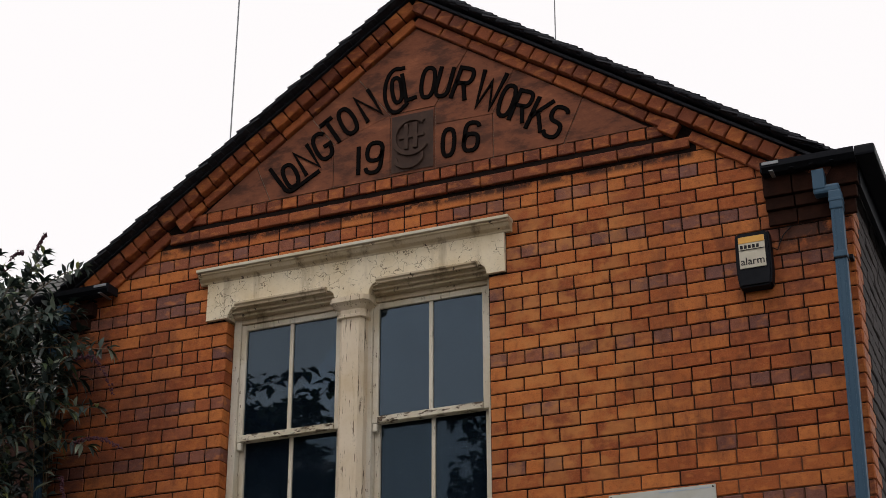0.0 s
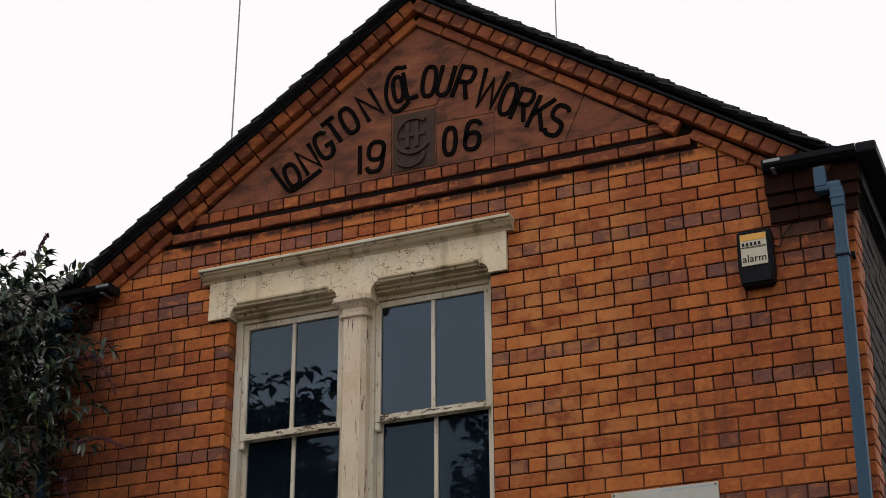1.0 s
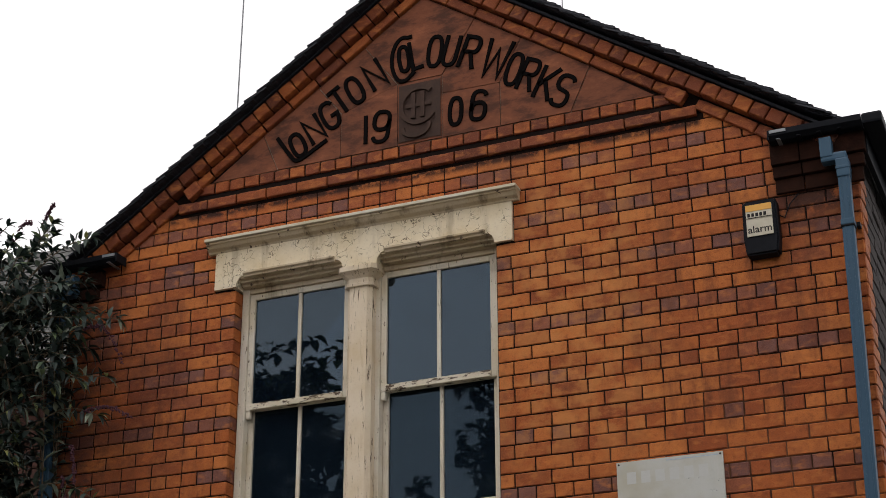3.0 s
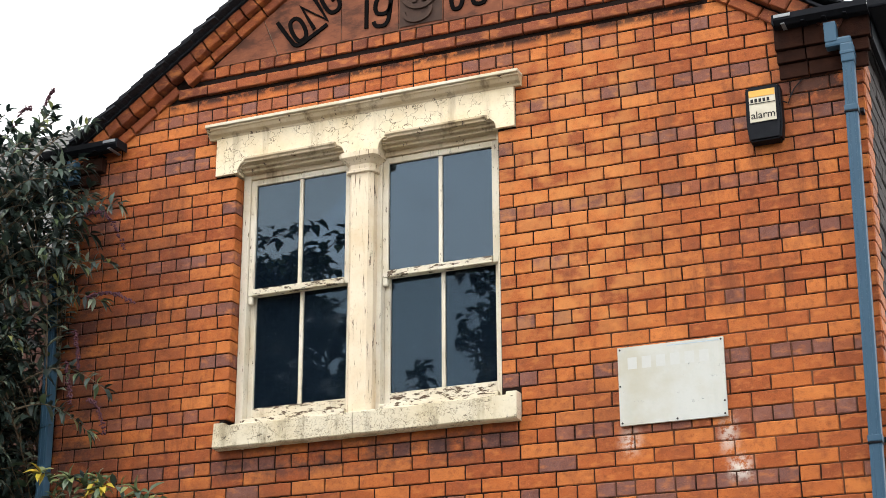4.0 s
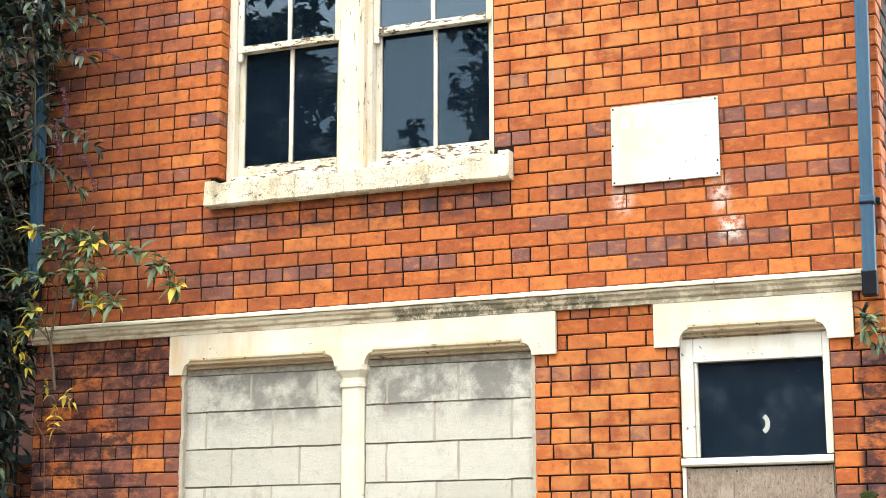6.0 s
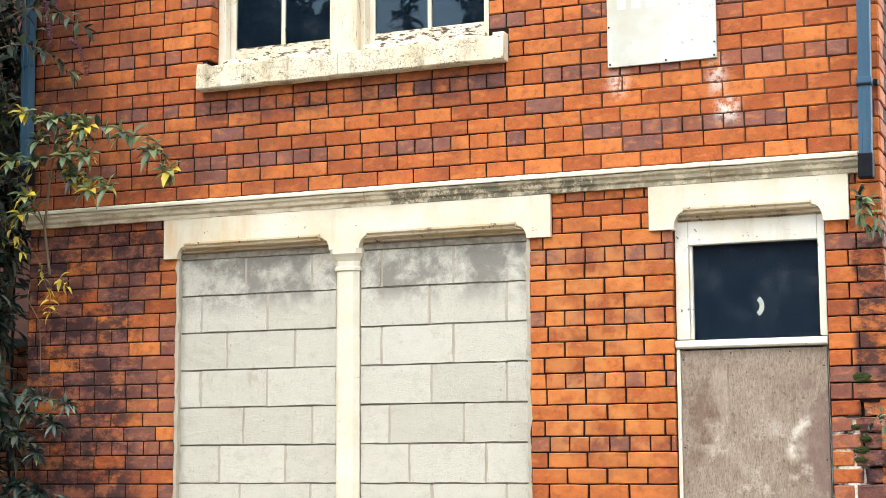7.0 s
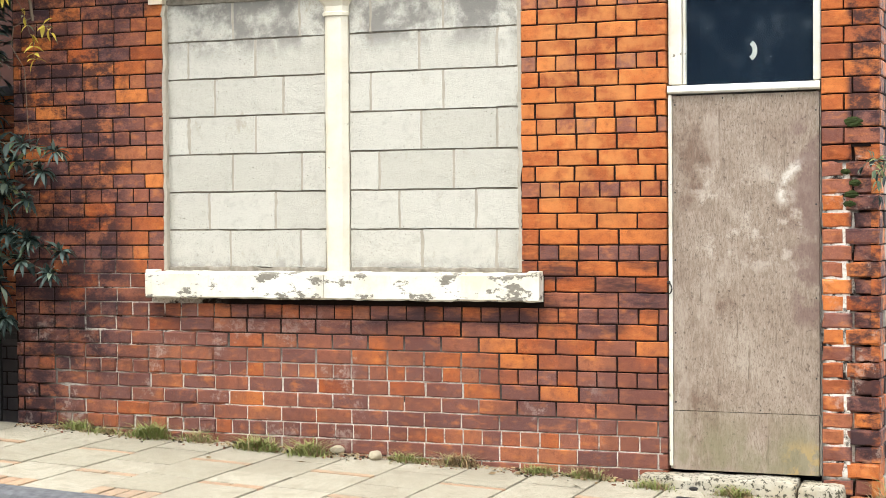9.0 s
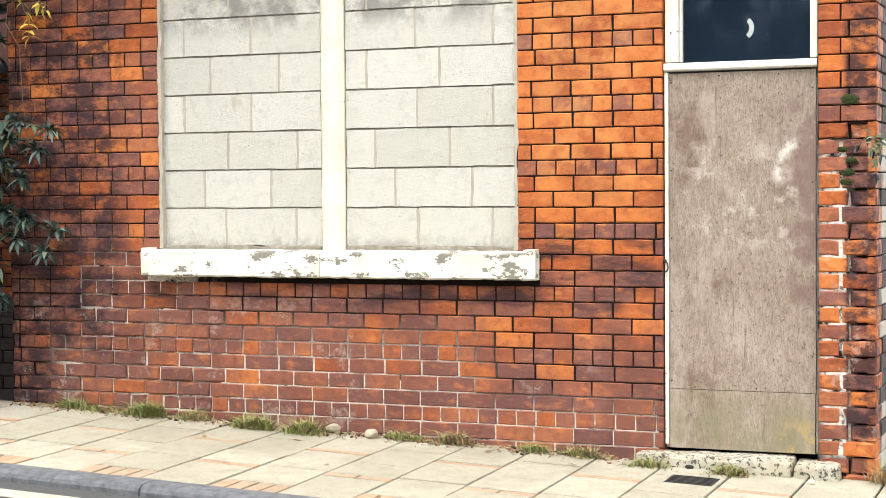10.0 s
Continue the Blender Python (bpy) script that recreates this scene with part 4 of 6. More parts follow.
def sill(name, label, x0, x1, z0, z1, paint, cut):
    thing = tagged(new(name), label, "sill", kind="structure")
    for a, b in ((x0, cut - 0.0015), (cut + 0.0015, x1)):
        bm = add_along_x(bmesh.new(), [(0.14, z1 + 0.02), (-0.06, z1 + 0.002), (-0.078, z1 - 0.008), (-0.08, z0 + 0.01), (-0.068, z0), (0.14, z0)], a, b)
        geom = [e for e in bm.edges if abs(e.verts[0].co.x - e.verts[1].co.x) > 0.1]
        bmesh.ops.subdivide_edges(bm, edges=geom, cuts=24)
        rough_up(bm, 0.006, 14, (0.4, 1, 1))
        part("sill_stone", bm, paint, thing)
    for x in (x0, x1 - 0.07):
        part("stooling", box(x, x + 0.07, -0.075, 0.10, z1 - 0.012, z1 + 0.018, 0.006), paint, thing)
    return thing


sill("sill_upper", "weathered cream-painted stone window sill", 0.0, 2.058, 3.872, 4.022, M_SILL_UP, 0.985)
sill("sill_lower", "flaking white-painted stone window sill", -0.258, 2.302, 1.012, 1.168, M_SILL_WHITE, 0.965)


def mullion(name, label, x0, x1, z0, z1, paint, flare=1.0):
    thing = tagged(new(name), label, "mullion", kind="structure")
    c = 0.028
    shaft = bmesh.new()
    foot = [(x0, 0.14), (x0, c), (x0 + c, 0.0), (x1 - c, 0.0), (x1, c), (x1, 0.14)]
    a = [shaft.verts.new((x, y, z0)) for x, y in foot]
    b = [shaft.verts.new((x, y, z1 - 0.13)) for x, y in foot]
    for i in range(6):
        j = (i + 1) % 6
        shaft.faces.new((a[i], a[j], b[j], b[i]))
    bmesh.ops.recalc_face_normals(shaft, faces=shaft.faces[:])
    part("shaft", shaft, paint, thing)
    cap = bmesh.new()
    rings = []
    for z, g in ((z1 - 0.135, 0.004), (z1 - 0.13, 0.016), (z1 - 0.112, 0.018), (z1 - 0.105, 0.006), (z1 - 0.075, 0.008), (z1 - 0.05, 0.030), (z1 - 0.032, 0.052), (z1, 0.054)):
        g *= flare
        rings.append([cap.verts.new(p) for p in ((x0 - g, 0.13, z), (x0 - g, c - g, z), (x0 + c - g, -g, z), (x1 - c + g, -g, z), (x1 + g, c - g, z), (x1 + g, 0.13, z))])
    for p, q in zip(rings, rings[1:]):
        for i in range(6):
            j = (i + 1) % 6
            cap.faces.new((p[i], p[j], q[j], q[i]))
    cap.faces.new(rings[0][::-1])
    cap.faces.new(rings[-1])
    part("capital", cap, paint, thing)
    return thing


mullion("mullion_upper", "peeling cream-painted stone mullion with moulded capital", 0.888, 1.062, 4.02, 5.765, M_SHAFT)
mullion("mullion_lower", "white-painted stone mullion with moulded capital", 0.935, 1.085, 1.165, 2.824, M_CREAM_CLEAN, 0.55)


# ---- sash windows ----
def sash_window(x0, x1):
    win = empty("sash_window", "peeling white wooden sash window with dusty panes", "window", "upper sash windows", at=(0, 0, 0))
    zb, zt, mid = 4.03, 5.84, 4.945
    part("window_frame", box(x0, x0 + 0.052, 0.085, 0.20, zb, zt, 0.004), M_SASH, win)
    part("window_frame", box(x1 - 0.052, x1, 0.085, 0.20, zb, zt, 0.004), M_SASH, win)
    part("window_frame", box(x0 + 0.053, x1 - 0.053, 0.085, 0.20, zt - 0.09, zt, 0.004), M_STAIN_SHADE, win)
    part("window_sill", rough_up(box(x0 + 0.053, x1 - 0.053, 0.055, 0.19, zb, zb + 0.055, 0.006), 0.004, 20), M_RAIL, win)
    a, b = x0 + 0.054, x1 - 0.054
    for name, z0, z1, y in (("upper_sash", mid - 0.02, zt - 0.092, 0.100), ("lower_sash", zb + 0.057, mid + 0.018, 0.143)):
        up = name == "upper_sash"
        sash = part(name, box(a, a + 0.038, y, y + 0.038, z0, z1, 0.003), M_SASH, win)
        part("stile", box(b - 0.038, b, y, y + 0.038, z0, z1, 0.003), M_SASH, sash)
        low, top = (0.042, 0.040) if up else (0.085, 0.034)
        part("rail", rough_up(box(a + 0.039, b - 0.039, y - (0.012 if up else 0), y + 0.038, z0, z0 + low, 0.003), 0.002, 25), M_RAIL, sash)
        part("rail", box(a + 0.039, b - 0.039, y, y + 0.038, z1 - top, z1, 0.003), M_SASH, sash)
        if up:
            part("horn", box(a, a + 0.034, y, y + 0.036, z0 - 0.055, z0 - 0.001, 0.010), M_SASH, sash)
        c = (a + b) / 2 + 0.004
        part("glazing_bar", box(c - 0.013, c + 0.013, y + 0.004, y + 0.034, z0 + low + 0.001, z1 - top - 0.001, 0.004), M_SASH, sash)
        for p, q in ((a + 0.036, c - 0.010), (c + 0.010, b - 0.036)):
            pane = part("pane", box(p, q, y + 0.018, y + 0.022, z0 + low - 0.003, z1 - top + 0.003), M_GLASS if up else M_GLASS_LOW, sash)
            pane.visible_shadow = False


sash_window(0.062, 0.915)
sash_window(1.04, 1.945)

# ---- blocked-up ground-floor window ----
def blocked_window():
    wall_in = tagged(mesh_object("block_infill", box(LOW_OPEN[0], LOW_OPEN[1], 0.0475, 0.22, 1.165, 2.895), M_BLOCK_JOINT), "grey concrete blocks filling the window opening", "wall", kind="structure")
    left = [[-0.160, 0.308, 0.762, 0.935], [-0.160, -0.005, 0.460, 0.935], [-0.160, 0.180, 0.648, 0.935], [-0.160, -0.005, 0.460, 0.935], [-0.160, 0.300, 0.772, 0.935], [-0.160, 0.134, 0.592, 0.935], [-0.160, 0.282, 0.760, 0.935]]
    right = [[1.085, 1.228, 1.690, 2.168], [1.085, 1.537, 2.020, 2.168], [1.085, 1.228, 1.690, 2.168], [1.085, 1.548, 2.020, 2.168], [1.085, 1.280, 1.750, 2.168], [1.085, 1.405, 1.886, 2.168], [1.085, 1.548, 2.010, 2.168]]
    high = (2.815 - 1.195) / 7
    for side in (left, right):
        for r, cuts in enumerate(side):
            z1 = 2.815 - high * r
            for a, b in zip(cuts, cuts[1:]):
                bm = box(a + 0.008, b - 0.008, rnd.uniform(0.036, 0.042), 0.10, z1 - high + 0.006, z1 - 0.005)
                bmesh.ops.subdivide_edges(bm, edges=bm.edges[:], cuts=4, use_grid_fill=True)
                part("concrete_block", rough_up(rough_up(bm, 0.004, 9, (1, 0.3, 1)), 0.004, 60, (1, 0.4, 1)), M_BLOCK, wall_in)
        for r, cuts in enumerate(side):
            z1 = 2.815 - high * r
            for x in cuts[1:-1]:
                bm = box(x - 0.011, x + 0.011, 0.0385 + rnd.uniform(0.0, 0.004), 0.06, z1 - high + 0.004, z1 - 0.008)
                bmesh.ops.subdivide_edges(bm, edges=[e for e in bm.edges if abs(e.verts[0].co.z - e.verts[1].co.z) > 0.1], cuts=9)
                part("mortar_joint", rough_up(bm, 0.008, 25, (1, 0.3, 0)), M_CEMENT, wall_in)
    # smeared cement along the jambs, sill and top
    for x in (LOW_OPEN[0] + 0.004, LOW_OPEN[1] - 0.006):
        bm = box(x - 0.012, x + 0.012, 0.004, 0.06, 1.18, 2.82)
        bmesh.ops.subdivide_edges(bm, edges=[e for e in bm.edges if abs(e.verts[0].co.z - e.verts[1].co.z) > 0.3], cuts=50)
        part("cement_fillet", rough_up(bm, 0.014, 17, (1, 0.4, 0.2)), M_CEMENT, wall_in)
    for a, b in ((-0.16, 0.93), (1.09, 2.17)):
        bm = box(a, b, 0.02, 0.06, 1.16, 1.20, 0.006)
        bmesh.ops.subdivide_edges(bm, edges=[e for e in bm.edges if abs(e.verts[0].co.x - e.verts[1].co.x) > 0.3], cuts=30)
        part("cement_fillet", rough_up(bm, 0.016, 12, (0.2, 1, 1)), M_BLOCK_JOINT, wall_in)
        part("cement_fillet", rough_up(box(a, b, 0.03, 0.06, 2.812, 2.85, 0.004), 0.005, 9), M_BLOCK_JOINT, wall_in)


blocked_window()


# ---- boarded doorway with a fanlight ----
def doorway():
    door = empty("boarded_door", "doorway boarded up with weathered brown plywood", "door")
    x0, x1 = 3.022, 3.848
    part("plywood_sheet", rough_up(box(x0 + 0.022, x1 - 0.008, 0.030, 0.046, 0.425, 2.150, 0.002), 0.0015, 4), M_PLY, door)
    part("plywood_sheet", box(x0 + 0.022, x1 - 0.012, 0.026, 0.044, 0.100, 0.422, 0.002), M_PLY, door, "damp-stained lower sheet")
    part("door_frame", box(x0, x0 + 0.030, 0.048, 0.13, 0.10, 2.157, 0.003), M_DOORFRAME, door)
    part("door_frame", box(x0, x0 + 0.020, 0.018, 0.047, 0.12, 2.157, 0.002), M_DOORFRAME, door)
    part("door_frame", box(x1 - 0.030, x1, 0.048, 0.13, 0.10, 2.157, 0.003), M_DOORFRAME, door)
    for k, (dx, z) in enumerate([(0.035, 2.10), (0.30, 2.13), (0.62, 2.13), (0.80, 2.05), (0.80, 1.55), (0.035, 1.62), (0.035, 1.25), (0.80, 1.05), (0.035, 0.85), (0.035, 0.47), (0.5, 0.44), (0.80, 0.30), (0.80, 0.62)]):
        part("nail", add_tube(bmesh.new(), [(x0 + dx, 0.027, z), (x0 + dx, 0.034, z)], 0.005, 6), M_IRON, door)
    ring = [(3.022 + 0.020 * math.cos(a), 0.008, 1.095 + 0.030 * math.sin(a)) for a in (math.tau * i / 14 for i in range(15))]
    part("ring_pull", add_tube(bmesh.new(), ring, 0.004, 6), M_IRON, door)
    part("staple", box(3.012, 3.032, 0.006, 0.022, 1.118, 1.135, 0.003), M_IRON, door)

    fan = empty("fanlight", "white-framed fanlight with dusty glass above the door", "window")
    zb, zt = 2.160, 2.865
    part("window_frame", box(x0, x0 + 0.075, 0.030, 0.12, zb + 0.052, zt, 0.005), M_DOORFRAME, fan)
    part("window_frame", box(x1 - 0.040, x1, 0.030, 0.12, zb + 0.052, zt, 0.005), M_DOORFRAME, fan)
    part("window_frame", box(x0 + 0.076, x1 - 0.041, 0.030, 0.12, 2.735, zt, 0.005), M_DOORFRAME, fan)
    part("window_frame", add_along_x(bmesh.new(), [(0.12, zb + 0.05), (0.005, zb + 0.044), (0.0, zb + 0.036), (0.0, zb + 0.010), (0.012, zb), (0.12, zb)], x0, x1), M_DOORFRAME, fan)
    part("glazing_bead", box(x0 + 0.0765, x0 + 0.092, 0.048, 0.09, zb + 0.053, 2.733, 0.003), M_DOORFRAME, fan)
    pane = part("pane", box(x0 + 0.085, x1 - 0.041, 0.075, 0.079, zb + 0.045, 2.74), M_GLASS_DIRTY, fan)
    pane.visible_shadow = False
    # a pale curved smear on the glass
    smear = [Vector(p) for p in arc(3.450, 2.385, 0.040, 0.048, -65, 60, 10)]
    part("smear", add_stroke(bmesh.new(), smear, 0.026, 0.0745, 0.0730), M_SMEAR, fan, "pale curved smear on the glass")


doorway()

step = tagged(new("doorstep"), "worn and whitened stone doorstep", "doorstep", kind="structure")
for a, b in ((2.875, 3.735), (3.742, 3.975)):
    bm = box(a, b, -0.125, 0.10, pave(a, 0) - 0.05, 0.080 - 0.012 * (a > 3.5), 0.024)
    bmesh.ops.subdivide_edges(bm, edges=[e for e in bm.edges if abs(e.verts[0].co.x - e.verts[1].co.x) > 0.15], cuts=16)
    part("step_stone", rough_up(rough_up(bm, 0.014, 7), 0.006, 31), M_STEP, step)

# ---- rooms behind the glass: unlit darkness put into their wall colour ----
room = bmesh.new()
for x0, x1, z0, z1 in ((-0.9, 3.9, 3.3, 5.95), (2.6, 4.0, -0.1, 3.05)):
    for f in ((x0, x1, 2.6, 2.65, z0, z1), (x0 - 0.05, x0, 0.245, 2.6, z0, z1), (x1, x1 + 0.05, 0.245, 2.6, z0, z1), (x0, x1, 0.245, 2.6, z0 - 0.05, z0), (x0, x1, 0.245, 2.6, z1, z1 + 0.05)):
        add_box(room, *f)
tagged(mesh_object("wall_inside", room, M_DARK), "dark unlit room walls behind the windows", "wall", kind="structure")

# ---- side wall, roof, eaves ----
side = bmesh.new()
add_prism(side, [(RIGHT - 0.22, -0.4), (RIGHT - 0.018, -0.4), (RIGHT - 0.018, 3.2), (corner(6.05) - 0.018, 6.05), (RIGHT - 0.22, 6.05)], 0.245, 8.795)
add_box(side, LEFT + 0.002, LEFT + 0.22, 0.245, 8.795, -0.4, 6.05)
add_prism(side, [(LEFT, -0.4), (RIGHT - 0.02, -0.4), (RIGHT - 0.02, rake(RIGHT, 0.03)), (MIDDLE, rake(MIDDLE, 0.03)), (LEFT, rake(LEFT, 0.03))], 8.8, 9.0)
side_wall = tagged(mesh_object("wall_side", side, M_MORTAR), "side wall of tarred dark brick", "wall", kind="structure")
bulk = Bulk()
for i in range(-3, 67):
    z = FIRST + COURSE * i
    y = 0.0 if i % 2 else -0.06
    while y < 3.4:
        y0, y1 = max(y, 0.004), y + LONG
        if y1 - y0 > 0.04 and z > pave(4.2, 0) - 0.1:
            fresh = y0 < 0.02
            p = rnd.uniform(-0.004, 0.003) - (rnd.random() ** 2 * 0.010 if z < 1.9 and fresh else 0)
            rings = brick_verts(y1 - y0 - JOINT, COURSE - JOINT, p, 0.05, 0.005, 0.001)
            turned = [[(-vy, vx, vz) for vx, vy, vz in ring] for ring in rings]
            bulk.add(turned, (corner(z + COURSE / 2), (y0 + y1) / 2, z + COURSE / 2), 0 if fresh else (2 if rnd.random() < (0.7 if z < 1.7 else 0.03) else 1))
        y += LONG
M_LIME = plain("pale_lime_patch", (0.40, 0.37, 0.32), (0.24, 0.22, 0.19), 20, 0.9, 0.003)
tagged(bulk.make("brickwork", [M_STRETCH, M_SIDE, M_LIME], side_wall), "tarred side brickwork with orange corner bricks", kind="stuff")


def roof():
    thing = empty("roof", "steep gabled roof of dark clay tiles", "roof", kind="structure")
    ang = math.atan(SLOPE)
    gauge, count = 0.118, 27
    tile = {}
    verts, faces = [], []
    deck = bmesh.new()
    for s in (-1, 1):
        edge = MIDDLE + s * 2.62
        add_prism(deck, [(MIDDLE, RAKE_TOP - 0.055), (edge, rake(edge, 0.055)), (edge, rake(edge, 0.035)), (MIDDLE, RAKE_TOP - 0.033)], -0.085, 9.1)
        for k in range(count):
            d = gauge * (k + 0.5)
            x, z = MIDDLE + s * d * math.cos(ang), RAKE_TOP + (0.016 if s > 0 else -0.014) - d * math.sin(ang)
            for layer in range(3 if s < 0 else 4):
                key = (s, layer, k % 4)
                if key not in tile:
                    bm = box(-0.095, 0.095, (-0.150, -0.136, -0.126, -0.118)[layer], 0.12, -0.009, 0.009, 0.003)
                    for v in bm.verts:
                        v.co.z += rnd.uniform(-0.003, 0.003)
                        v.co.y += rnd.uniform(-0.006, 0.006)
                    me = bpy.data.meshes.new("roof_tile")
                    bm.to_mesh(me)
                    bm.free()
                    me.materials.append(M_SLATE)
                    tile[key] = me
                tilt = s * (math.degrees(ang) - 8.0 + rnd.uniform(-2.2, 2.2))
                mesh_object("roof_tile", tile[key], None, thing, at=pose(x + s * 0.03 * layer, 0.0, z + 0.020 * (1 - layer) - 0.022, 0, tilt, 0))
            for row in range(1, 9):
                y = 0.135 + 0.25 * (row - 1) + (0.12 if k % 2 else 0)
                b0 = len(verts)
                m = pose(x, y + 0.12, z + 0.010, 0, s * (math.degrees(ang) - 5), 0)
                for cx in (-0.095, 0.095):
                    for cy in (-0.12, 0.12):
                        for cz in (-0.008, 0.008):
                            verts.append(tuple(m @ Vector((cx, cy, cz))))
                faces += [tuple(b0 + i for i in f) for f in ((0, 1, 3, 2), (4, 6, 7, 5), (0, 4, 5, 1), (2, 3, 7, 6), (1, 5, 7, 3), (0, 2, 6, 4))]
    mesh_object("roof_deck", deck, M_SLATE, thing)
    me = bpy.data.meshes.new("tiling")
    me.from_pydata(verts, [], faces)
    tagged(mesh_object("tiling", me, M_SLATE, thing), kind="stuff")
    ridge = bmesh.new()
    for k in range(20):
        add_tube(ridge, [(MIDDLE, -0.11 + 0.45 * k, RAKE_TOP - 0.01), (MIDDLE, 0.335 + 0.45 * k, RAKE_TOP - 0.005)], 0.075, 10)
    mesh_object("ridge_tiles", ridge, M_SLATE, thing)


roof()


def gutter(x_in, x_out, y_end, label):
    """A half-round gutter that turns the corner, on a dark corbel."""
    thing = empty("gutter", label, "gutter", "eaves gutters")
    z, s = 6.10, 1 if x_out > x_in else -1
    bm = bmesh.new()
    prof = [(0.0, 0.045), (-0.006, 0.045), (-0.012, 0.0), (-0.045, -0.035), (-0.09, -0.035), (-0.118, 0.0), (-0.124, 0.045), (-0.130, 0.045), (-0.128, -0.006), (-0.095, -0.043), (-0.04, -0.043), (-0.006, -0.004)]
    add_along_x(bm, [(y - 0.02, z + 0.70 * h) for y, h in prof], min(x_in, x_out), max(x_in, x_out))
    add_box(bm, x_in - 0.004, x_in + 0.004, -0.146, -0.022, z - 0.030, z + 0.031)
    part("front_trough", bm, M_BLACK, thing)
    bm = bmesh.new()
    add_box(bm, min(x_out, x_out + s * 0.12), max(x_out, x_out + s * 0.12), -0.150, y_end, z - 0.035, z + 0.035, 0.015)
    part("side_trough", bm, M_BLACK, thing)
    part("fascia", box(min(x_out - s * 0.03, x_out), max(x_out - s * 0.03, x_out), 0.0, y_end, z - 0.16, z + 0.06, 0.003), M_BLACK, thing)
    for k in range(4):
        part("bracket", box(x_in + s * (0.06 + 0.12 * k) - 0.012, x_in + s * (0.06 + 0.12 * k) + 0.012, -0.152, -0.01, z - 0.036, z - 0.031, 0.001), M_LEAD if k == 0 else M_BLACK, thing)
    part("end_clip", box(x_in + s * 0.01, x_in + s * 0.11, -0.1535, -0.1505, z + 0.008, z + 0.028, 0.001), M_LEAD, thing)
    return thing


gutter(3.738, 4.29, 8.5, "black eaves gutter turning the corner of the roof")
gutter(-0.83, -1.36, 8.5, "black eaves gutter half hidden by the climbing shrub")

# corbels, their black standing for shade below the gutters
corbel = tagged(new("corbel_right"), "stepped brick corbel coloured near black for shade under the eaves", "corbel", kind="structure")
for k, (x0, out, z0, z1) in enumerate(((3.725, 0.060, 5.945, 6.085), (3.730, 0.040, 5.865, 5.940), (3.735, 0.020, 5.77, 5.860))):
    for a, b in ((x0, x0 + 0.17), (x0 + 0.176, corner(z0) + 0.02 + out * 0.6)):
        part("brick", box(a, b, -out, 0.01, z0, z1, 0.006), M_CORBEL_SHADE, corbel)
corbel = tagged(new("corbel_left"), "stepped brick corbel coloured near black for shade under the eaves", "corbel", kind="structure")
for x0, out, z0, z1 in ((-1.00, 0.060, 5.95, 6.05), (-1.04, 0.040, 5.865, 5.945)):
    part("brick", box(LEFT - 0.03, x0, -out, 0.01, z0, z1, 0.006), M_CORBEL_SHADE, corbel)


def downpipe(x, x_top, top, bottom, label, joints, s):
    thing = empty("downpipe", label, "drainpipe")
    at = lambda z: x + (x_top - x) * (z - bottom) / (top - bottom)

    def length(name, z0, z1, half, y0, y1, material, parent, bevel, dx=0.0):
        bm = box(-half, half, y0, y1, z0, z1, bevel)
        for v in bm.verts:
            v.co.x += at(v.co.z) + dx
        return part(name, bm, material, parent)

    pipe = length("pipe", bottom, top, 0.034, -0.115, -0.050, M_PIPE, thing, 0.006)
    for k in (-0.015, 0.015):
        length("flute", bottom, top, 0.003, -0.1185, -0.1145, M_PIPE, pipe, 0.001, k)
    off = x_top - s * 0.085
    part("outlet", box(off - 0.036, off + 0.036, -0.125, -0.045, top + 0.125, top + 0.255, 0.006), M_PIPE, thing)
    part("offset_bend", box(min(off, x_top) - 0.037, max(off, x_top) + 0.030, -0.121, -0.048, top + 0.095, top + 0.150, 0.014), M_PIPE, thing)
    part("offset_bend", box(x_top - 0.038, x_top + 0.038, -0.123, -0.044, top - 0.015, top + 0.105, 0.008), M_PIPE, thing)
    part("collar", box(x_top - 0.041, x_top + 0.041, -0.126, -0.042, top + 0.035, top + 0.055, 0.004), M_PIPE, thing)
    for z in joints:
        clip = length("bracket", z, z + 0.035, 0.039, -0.121, -0.045, M_PIPE, thing, 0.004)
        length("lug", z + 0.004, z + 0.031, 0.011, -0.055, 0.0, M_BLACK, clip, 0.003, 0.051)
        length("rim", z - 0.012, z - 0.001, 0.040, -0.122, -0.046, M_BLACK, clip, 0.003)
    length("shoe", bottom - 0.10, bottom + 0.03, 0.039, -0.121, -0.040, M_BLACK, thing, 0.006)


downpipe(4.096, 4.150, 5.78, 3.125, "faded blue rectangular downpipe with black brackets", (5.46, 3.53), 1)
downpipe(-1.265, -1.30, 5.78, 3.45, "faded blue downpipe behind the shrub", (5.2,), -1)

# ---- aerial masts behind the ridge ----
for x, y, z0, z1, r in ((-0.34, 0.55, 6.8, 10.2, 0.006), (2.14, 0.9, 7.3, 10.6, 0.005)):
    mast = empty("aerial_mast", "thin grey aerial wire standing above the roof", "aerial", "roof aerials")
    part("rod", add_tube(bmesh.new(), [(x, y, z0), (x + 0.02, y, z1)], r, 6), M_LEAD, mast)
    part("clamp", box(x - 0.012, x + 0.012, y - 0.02, y + 0.02, z0, z0 + 0.14, 0.004), M_LEAD, mast)


